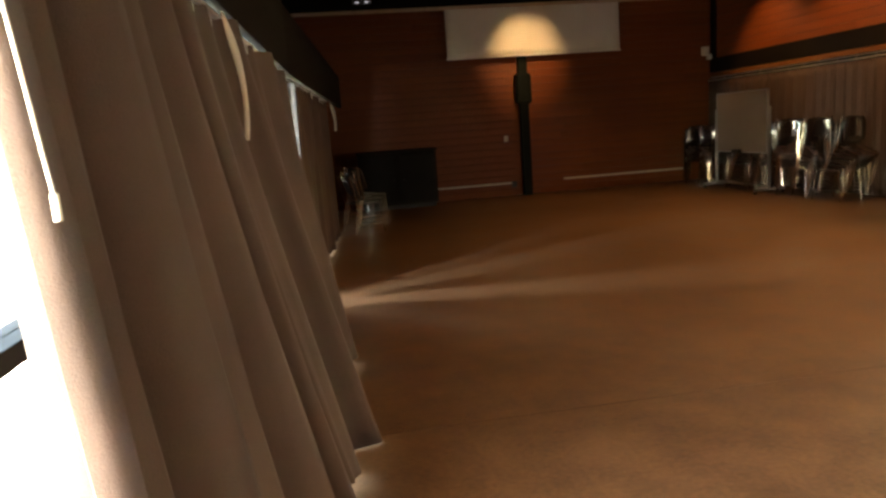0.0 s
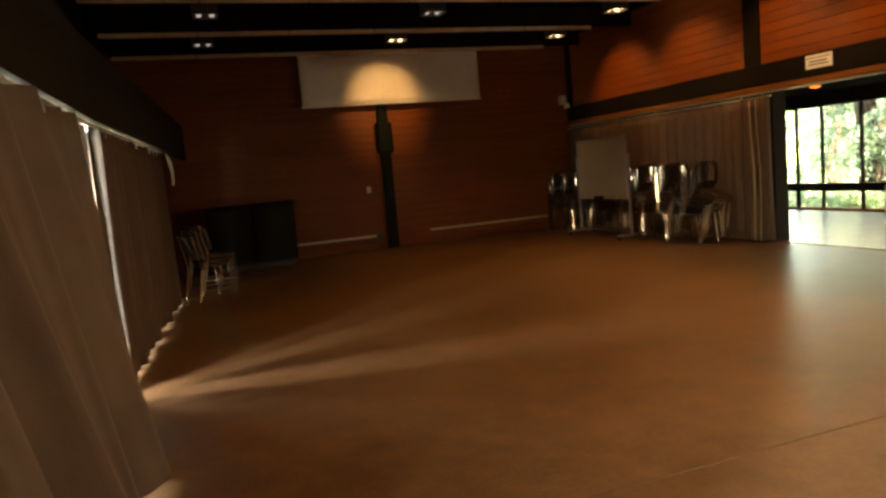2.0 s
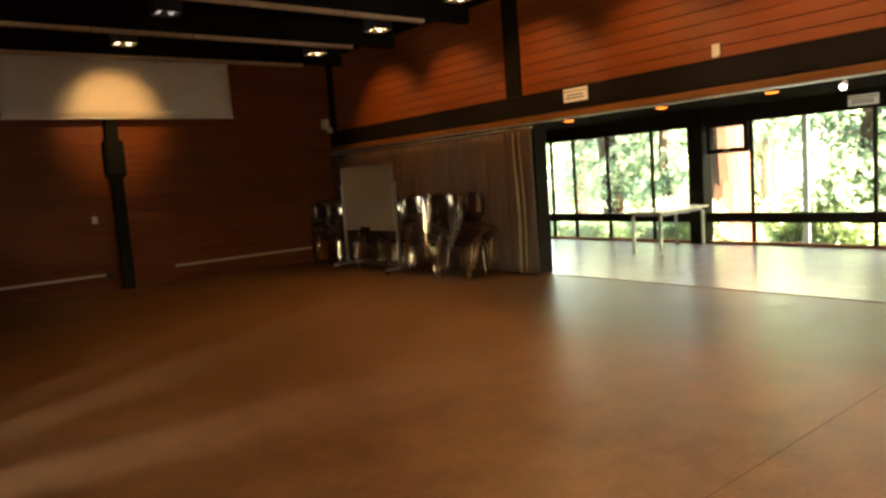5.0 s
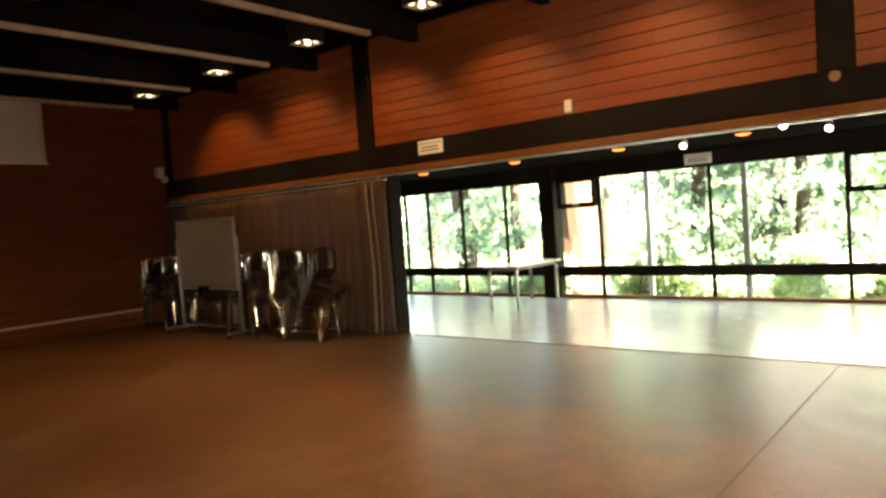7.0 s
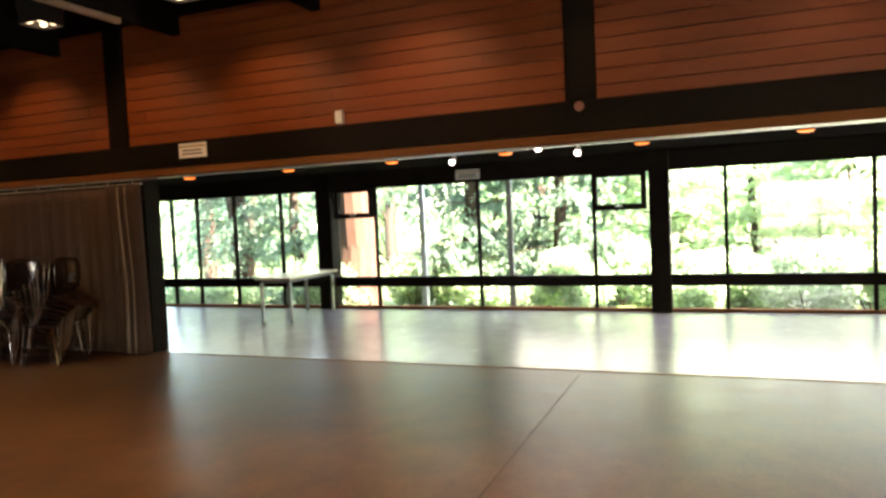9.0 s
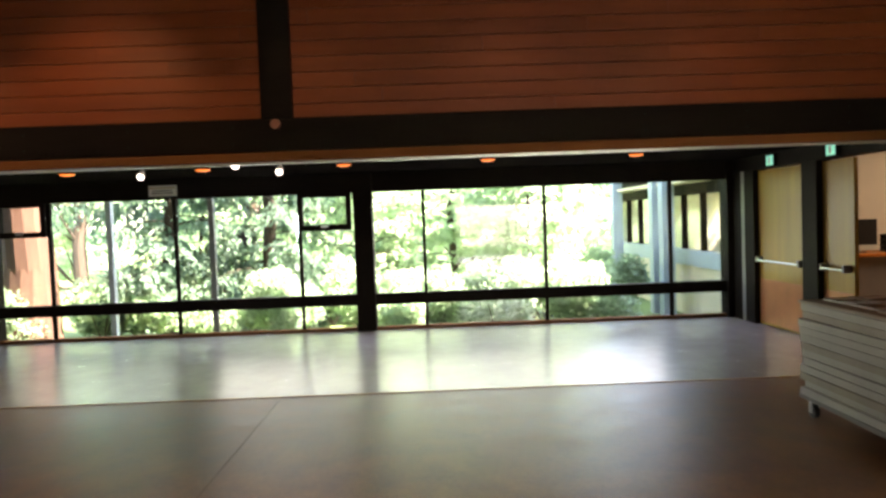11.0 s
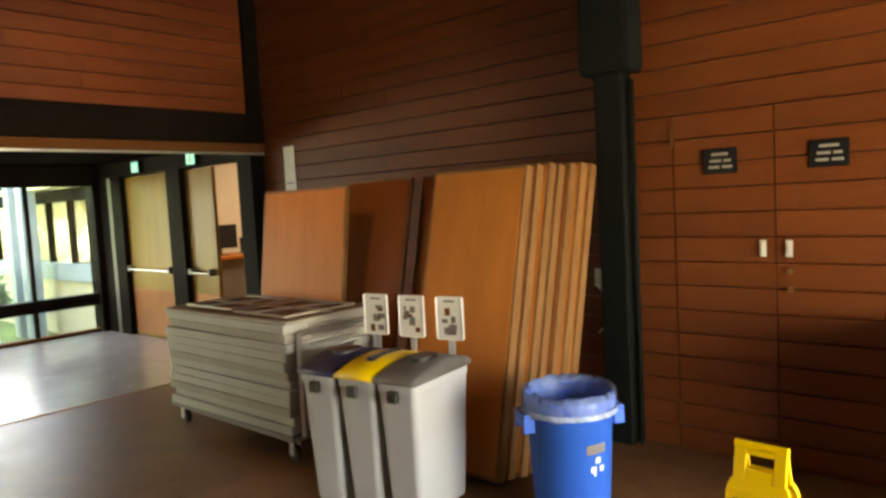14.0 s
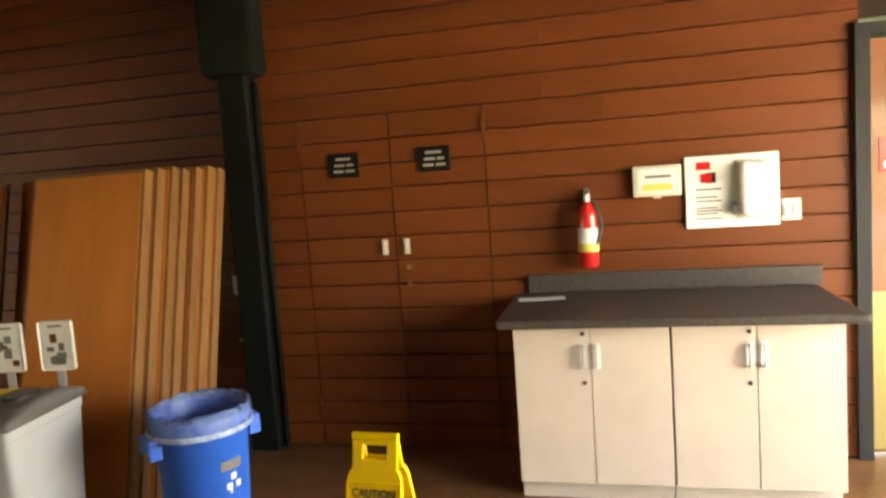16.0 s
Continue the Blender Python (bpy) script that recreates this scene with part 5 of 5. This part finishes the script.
for ma in (M_LEAF, M_FIR):
    b = ma.node_tree.nodes["Principled BSDF"]
    b.inputs["Subsurface Weight"].default_value = 0.0
    tl = ma.node_tree.nodes.new("ShaderNodeBsdfTranslucent")
    mx = ma.node_tree.nodes.new("ShaderNodeMixShader")
    mx.inputs[0].default_value = 0.58
    rp = [n for n in ma.node_tree.nodes if n.type == "VALTORGB"][0]
    ma.node_tree.links.new(rp.outputs[0], tl.inputs[0])
    ma.node_tree.links.new(b.outputs[0], mx.inputs[1])
    ma.node_tree.links.new(tl.outputs[0], mx.inputs[2])
    ma.node_tree.links.new(mx.outputs[0], ma.node_tree.nodes["Material Output"].inputs["Surface"])

setting("ground", cbox(-900, 900, -900, 900, -0.9, -0.6), M_GRASS, "green ground around the building", "ground")
setting("terrace", cbox(-7, -0.06, -9, 16, -0.59, -0.04), M_PAVE, "pale paved terrace along the west windows", "terrace")
setting("roof", cbox(-0.3, W + 0.9, S2 - 5.4, N + 0.6, 4.2, 4.35), M_DARK, "flat dark roof over the hall", "roof")
setting("roof_aisle", cbox(E + 0.3, W + 0.5, S2 - 0.2, N + 0.3, 2.42, 2.55), M_DARK, "low roof over the window aisle", "roof")


def leaves(rnd, blobs, n, size, droop):
    """Many small leaf blades scattered through ellipsoid clumps."""
    verts, faces = [], []
    tot = sum(b[3] * b[4] * b[5] for b in blobs) ** 1.0
    for cx, cy, cz, rx, ry, rz in blobs:
        for _ in range(max(20, int(n * rx * ry * rz / tot))):
            while True:
                p = Vector((rnd.uniform(-1, 1), rnd.uniform(-1, 1), rnd.uniform(-1, 1)))
                if 0.25 < p.length < 1:
                    break
            c = Vector((cx + p.x * rx, cy + p.y * ry, cz + p.z * rz))
            s = size * rnd.uniform(0.6, 1.4)
            d = Vector((rnd.gauss(0, 1), rnd.gauss(0, 1), rnd.gauss(-droop, 0.6))).normalized() * s
            q = d.cross(Vector((rnd.gauss(0, 1), rnd.gauss(0, 1), rnd.gauss(0, 1)))).normalized() * s * 0.42
            i = len(verts)
            verts += [c, c + d * 0.5 + q, c + d, c + d * 0.5 - q]
            faces.append((i, i + 1, i + 2, i + 3))
    return verts, faces


def tree(x, y, h, r, crown_z, crown_r, mat, seed, label, n=9000, size=0.16, droop=0.3, clumps=16, lean=0.0):
    rnd = random.Random(seed)
    t = thing("tree", (x, y, -0.6), label, "tree", "trees outside the windows")
    bm = bmesh.new()
    seg = 7
    pts = [Vector((lean * (i / seg) ** 1.5 + 0.10 * math.sin(i * 1.3 + seed), 0.10 * math.cos(i * 1.7 + seed), h * i / seg)) for i in range(seg + 1)]
    for i in range(seg):
        rod(bm, pts[i] - Vector((0, 0, 0.02)), pts[i + 1] + Vector((0, 0, 0.02)), r * (1 - 0.11 * i) + 0.01, 10, r * (1 - 0.11 * (i + 1)) + 0.01)
    blobs = []
    for k in range(clumps):
        a = rnd.uniform(0, 6.28)
        zz = rnd.uniform(crown_z[0], crown_z[1])
        f = (zz - crown_z[0]) / max(crown_z[1] - crown_z[0], 0.1)
        rad = crown_r * (1 - 0.55 * f) * rnd.uniform(0.35, 1.0)
        e = Vector((rad * math.cos(a), rad * math.sin(a), zz))
        j = min(int(zz / h * seg), seg)
        s0 = pts[max(j - 1, 0)] if zz < h else pts[seg]
        rod(bm, s0, e, max(r * 0.22, 0.02), 6, 0.01)
        blobs.append((e.x, e.y, e.z, rnd.uniform(0.5, 1.0) * crown_r * 0.36, rnd.uniform(0.5, 1.0) * crown_r * 0.36, rnd.uniform(0.35, 0.7) * crown_r * 0.36))
    part("trunk", bm, M_BARK, t)
    me = bpy.data.meshes.new("crown")
    v, f = leaves(rnd, blobs, int(n * 3.6), size * 0.50, droop)
    me.from_pydata([tuple(q) for q in v], [], f)
    me.materials.append(mat)
    c = new("crown", me)
    c.parent = t
    return t



def frond_tree(x, y, h, r, zs, reach, mat, seed, label, branches=60, twigs=16, blades=15, size=0.09, droop=0.8, lean=0.0, wide=0.28):
    """A tapered trunk whose limbs carry hanging twigs set with narrow leaf blades."""
    rnd = random.Random(seed)
    t = thing("tree", (x, y, -0.6), label, "tree", "trees outside the windows")
    bm = bmesh.new()
    seg = 9
    pts = [Vector((0.06 * math.sin(i * 1.3 + seed), lean * (i / seg) ** 1.4 + 0.06 * math.cos(i * 1.7 + seed), h * i / seg)) for i in range(seg + 1)]
    for i in range(seg):
        rod(bm, pts[i] - Vector((0, 0, 0.03)), pts[i + 1] + Vector((0, 0, 0.03)), r * (1 - 0.09 * i) * (1.18 if i == 0 else 1), 14, r * (1 - 0.09 * (i + 1)))
    verts, faces = [], []
    down = Vector((0, 0, -1))
    for k in range(branches):
        z = zs[0] + (zs[1] - zs[0]) * (k + rnd.random()) / branches
        f = min(z / h, 0.999) * seg
        p0 = pts[int(f)].lerp(pts[int(f) + 1], f - int(f))
        a = rnd.uniform(0, 6.283)
        out = Vector((math.cos(a), math.sin(a), rnd.uniform(0.0, 0.35)))
        ln = reach * rnd.uniform(0.55, 1.0)

        def at(u):
            return p0 + out * (ln * u) + down * (droop * 0.35 * ln * u * u)

        for i in range(5):
            rod(bm, at(i / 5), at((i + 1) / 5), 0.022 * (1 - i / 6) * (0.6 + r), 5, 0.022 * (1 - (i + 1) / 6) * (0.6 + r))
        side = out.cross(Vector((0, 0, 1))).normalized()
        for i in range(twigs):
            u = 0.18 + 0.82 * (i + rnd.random()) / twigs
            q = at(u)
            d = (out * rnd.uniform(0.1, 0.7) + side * rnd.choice((-1, 1)) * rnd.uniform(0.3, 1.0) + down * droop * rnd.uniform(0.3, 1.1)).normalized()
            tl = reach * 0.30 * rnd.uniform(0.6, 1.3) * (1.15 - 0.5 * u)
            for j in range(blades):
                v = (j + rnd.random()) / blades
                c = q + d * (tl * v) + down * (0.25 * droop * tl * v * v)
                b = (d * 0.7 + down * 0.5 * droop + Vector((rnd.gauss(0, 0.5), rnd.gauss(0, 0.5), rnd.gauss(0, 0.35)))).normalized() * size * rnd.uniform(0.6, 1.4)
                w = b.cross(Vector((rnd.gauss(0, 1), rnd.gauss(0, 1), rnd.gauss(0, 1)))).normalized() * size * wide
                n = len(verts)
                verts += [c, c + b * 0.45 + w, c + b, c + b * 0.45 - w]
                faces.append((n, n + 1, n + 2, n + 3))
    part("trunk", bm, M_BARK, t)
    me = bpy.data.meshes.new("crown")
    me.from_pydata([tuple(q) for q in verts], [], faces)
    me.materials.append(mat)
    new("crown", me).parent = t
    return t


M_BARKRED = material("reddish_bark", (0.075, 0.034, 0.022), 0.9, vary=0.5, scale=5, bump=0.9, bscale=16, stretch=(1, 1, 0.2))
# big trunks and hanging conifers near the glass
big = frond_tree(15.2, 8.08, 14, 0.46, (2.6, 5.5), 1.7, M_FIR, 1, "large reddish-barked conifer close to the windows", 24, 14, 14)
for ch in big.children:
    if ch.name.startswith("trunk"):
        ch.data.materials[0] = M_BARKRED
frond_tree(16.2, 11.75, 13, 0.27, (1.3, 5.0), 2.0, M_FIR, 2, "tall dark conifer with drooping branches", 54, 16, 15)
frond_tree(16.4, 10.15, 9, 0.14, (1.6, 5.0), 1.6, M_FIR, 3, "slim leaning conifer among the trees", 40, 14, 14, lean=0.9)
frond_tree(18.5, 14.6, 12, 0.2, (0.8, 5.5), 2.0, M_FIR, 4, "dark conifer beyond the end windows", 34, 14, 14)
frond_tree(16.6, 6.05, 11, 0.17, (0.4, 5.5), 1.7, M_FIR, 5, "feathery conifer with hanging green sprays", 84, 18, 16)
frond_tree(17.1, 4.25, 11, 0.15, (0.2, 5.5), 1.8, M_FIR, 6, "feathery green conifer outside the windows", 84, 18, 16)
frond_tree(18.2, 2.35, 10, 0.13, (0.2, 5.5), 1.9, M_LEAF, 7, "light green tree with layered leaf sprays", 70, 18, 15, 0.10, 0.45, wide=0.42)
frond_tree(19.6, 0.4, 8, 0.10, (0.1, 4.6), 1.9, M_LEAF, 8, "sunlit leafy tree with arching sprays", 60, 16, 14, 0.11, 0.4, wide=0.45)
frond_tree(17.6, -1.15, 5, 0.07, (0.2, 4.2), 1.7, M_LEAF, 15, "bushy sunlit tree beside the wing", 70, 17, 15, 0.10, 0.45, wide=0.42)
frond_tree(19.0, -11.0, 8, 0.12, (0.1, 4.6), 2.2, M_LEAF, 19, "leafy tree seen through the wing windows", 50, 14, 14, 0.12, 0.4, wide=0.45)
frond_tree(23.0, -10.0, 8, 0.12, (0.1, 4.6), 2.2, M_LEAF, 20, "leafy tree seen through the wing windows", 50, 14, 14, 0.12, 0.4, wide=0.45)
frond_tree(22.5, 2.6, 9, 0.12, (0.1, 5.5), 2.4, M_LEAF, 17, "pale leafy tree with arching sprays", 60, 16, 14, 0.13, 0.4, wide=0.45)
frond_tree(22.0, 7.2, 10, 0.14, (0.1, 5.5), 2.4, M_LEAF, 18, "pale leafy tree with arching sprays", 60, 16, 14, 0.13, 0.4, wide=0.45)
tree(26.0, -0.5, 10, 0.25, (0.5, 7), 3.2, M_LEAF, 9, "pale leafy tree in the sunlit distance", 9000, 0.22, 0.3, 20)
tree(27.0, 7.0, 12, 0.25, (0.5, 8), 3.6, M_LEAF, 10, "broad pale green tree in the distance", 9000, 0.24, 0.3, 20)
tree(28.0, 13.5, 12, 0.25, (0.5, 8), 3.4, M_LEAF, 11, "broad pale green tree in the distance", 8000, 0.24, 0.3, 20)
tree(30.0, 22.0, 12, 0.3, (0.5, 8), 3.6, M_FIR, 12, "dark conifer far among the trees", 7000, 0.26, 0.6, 18)
tree(33.0, 3.0, 13, 0.3, (0.2, 9), 4.4, M_LEAF, 13, "broad sunlit tree far behind", 8000, 0.3, 0.3, 20)


def shrub(x, y, r, h, mat, seed, n=5200):
    rnd = random.Random(seed)
    t = thing("shrub", (x, y, -0.6), "leafy green shrub below the windows", "shrub", "shrubs outside the windows")
    bm = bmesh.new()
    blobs = []
    for k in range(7):
        a = rnd.uniform(0, 6.28)
        e = Vector((math.cos(a) * r * 0.6, math.sin(a) * r * 0.6, h * rnd.uniform(0.35, 0.85)))
        rod(bm, (0, 0, 0), e, 0.015, 5, 0.006)
        blobs.append((e.x, e.y, e.z, r * 0.5, r * 0.5, h * 0.28))
    part("stems", bm, M_BARK, t)
    v, f = leaves(rnd, blobs, n, 0.075, 0.1)
    me = bpy.data.meshes.new("foliage")
    me.from_pydata([tuple(q) for q in v], [], f)
    me.materials.append(mat)
    new("foliage", me).parent = t


rnd = random.Random(77)
for k in range(24):
    shrub(14.6 + rnd.uniform(0, 3.0), -2.6 + k * 0.68 + rnd.uniform(-0.4, 0.4), rnd.uniform(0.6, 1.0), rnd.uniform(0.8, 1.5), M_LEAF, 100 + k)

# far woods closing the view
rnd = random.Random(5)
blobs = []
for k in range(150):
    yy = rnd.uniform(-34, 52)
    blobs.append((38 + rnd.uniform(-3, 6) - 0.004 * (yy - 6) ** 2, yy, rnd.uniform(0.0, 7.5), rnd.uniform(1.2, 2.6), rnd.uniform(1.4, 2.8), rnd.uniform(0.9, 2.0)))
v, f = leaves(rnd, blobs, 130000, 0.28, 0.2)
me = bpy.data.meshes.new("far_woods")
me.from_pydata([tuple(q) for q in v], [], f)
me.materials.append(M_LEAF)
tagged(new("far_woods", me), "pale green woods far behind the garden", "woods", kind="stuff")

# grey poles just outside the glass
for py in (5.83, 4.27):
    po = thing("porch_pole", (W + 0.75, py + 0.08 * (py - 1.0) * 0.1, -0.6), "slender pale grey pole outside the glass", "pole", "poles outside the glass")
    part("shaft", cbox(-0.05, 0.05, -0.045, 0.045, 0, 3.0, 0.01), M_GREYFRAME if py < 5 else material("pale_grey_paint", (0.45, 0.46, 0.46), 0.5), po)

# the wing of the building that faces the garden
M_BLUEGREY = material("blue_grey_paint", (0.36, 0.40, 0.45), 0.55, vary=0.12)
M_TANWALL = material("tan_board_panel", (0.66, 0.53, 0.40), 0.6, vary=0.15, stretch=(0.3, 1, 4))
wg = thing("building_wing", (18.2, -4.4, -0.6), "low wing of the same building with a window band", "building")
part("lower_wall", cbox(-4.9, 4.6, -0.2, 0, 0, 1.05), M_TANWALL, wg, "tan boarded lower wall")
part("sill_band", cbox(-4.9, 4.6, -0.2, 0.06, 1.052, 1.36), M_BLUEGREY, wg, "blue-grey sill band")
part("head_band", cbox(-4.9, 4.6, -0.2, 0.02, 2.5, 3.1), M_DARK, wg)
part("fascia", cbox(-4.9, 5.2, -0.2, 0.55, 3.1, 3.35), M_DARK, wg)
part("soffit", cbox(-4.9, 5.1, 0.03, 0.5, 2.72, 2.78), M_TANWALL, wg)
# unseen slab, added to keep the sun out of the wing's inside
part("roof", cbox(-4.9, 5.2, -3.3, 0.6, 3.352, 3.47), M_DARK, wg)
part("inner_wall", cbox(-4.9, 4.6, -3.2, -3.0, 0, 1.36), M_TANWALL, wg)
part("inner_head", cbox(-4.9, 4.6, -3.2, -3.0, 2.5, 3.0), M_DARK, wg)
for k in range(7):
    part("inner_mullion", cbox(-4.6 + 1.5 * k, -4.5 + 1.5 * k, -3.15, -3.05, 1.362, 2.498), M_DARK, wg)
part("end_wall", cbox(4.4, 4.6, -3.0, -0.21, 0, 3.0), M_TANWALL, wg)
for i in range(9):
    x0 = -4.8 + i * 1.03
    w = part("window", cbox(x0 + 0.98, x0 + 1.03, -0.14, -0.02, 1.362, 2.498), M_DARK, wg)
    p = part("pane", cbox(x0, x0 + 0.978, -0.09, -0.08, 1.365, 2.495), M_GLASS, w)
    p.visible_shadow = False
for xx in (-1.2, -0.55, 2.6):
    part("column", cbox(xx - 0.13, xx + 0.13, 0.35, 0.6, 0, 3.09, 0.01), M_BLUEGREY, wg, "blue-grey square column")

# ---------------------------------------------------------------- boards of the walls, last
GAP = 0.004


def wall_boards(spec, splits):
    core, axis, face, mat, step, (x0, x1, y0, y1, z0, z1) = spec
    rnd = random.Random(len(core.name))
    meshes = {}
    z, row = z0 + 0.004, 0
    while z < z1 - 0.02:
        top = min(z + step - GAP, z1 - 0.002)
        lo, hi = (x0, x1) if axis == "x" else (y0, y1)
        cuts = [lo]
        for s, zmax in splits:
            if top < zmax:
                cuts += [s]
        p = lo + rnd.uniform(1.2, 3.4)
        while p < hi - 0.8:
            if all(abs(p - c) > 0.5 for c in cuts):
                cuts.append(p)
            p += rnd.uniform(2.4, 4.6)
        cuts = sorted(cuts) + [hi]
        for a, b in zip(cuts, cuts[1:]):
            g = 0.003 if any(abs(a - s) < 1e-6 for s, q in splits) else 0.001
            g2 = 0.003 if any(abs(b - s) < 1e-6 for s, q in splits) else 0.001
            bm = bmesh.new()
            t = 0.027 + rnd.uniform(0, 0.003)
            h = top - z
            # a board with chamfered long edges
            prof = [(0, 0), (t - 0.005, 0), (t, 0.004), (t, h - 0.004), (t - 0.005, h), (0, h)]
            ln = b - a - g - g2
            rings = []
            for e in (0, ln):
                ring = []
                for d, zz in prof:
                    ring.append(bm.verts.new((e, face * d, zz) if axis == "x" else (face * d, e, zz)))
                rings.append(ring)
            for i in range(6):
                bm.faces.new((rings[0][i], rings[0][(i + 1) % 6], rings[1][(i + 1) % 6], rings[1][i]))
            bm.faces.new(rings[0])
            bm.faces.new(rings[1][::-1])
            bmesh.ops.recalc_face_normals(bm, faces=bm.faces)
            o = part("board", bm, mat, core)
            if axis == "x":
                o.location = (a + g, y1 if face > 0 else y0, z)
            else:
                o.location = (x0, a + g, z)
        z += step
        row += 1


for spec in WALLS:
    sp = []
    if spec[0].name == "wall_south_right":
        sp = [(3.56, 2.06), (4.11, 2.06), (4.66, 2.06)]
    wall_boards(spec, sp)
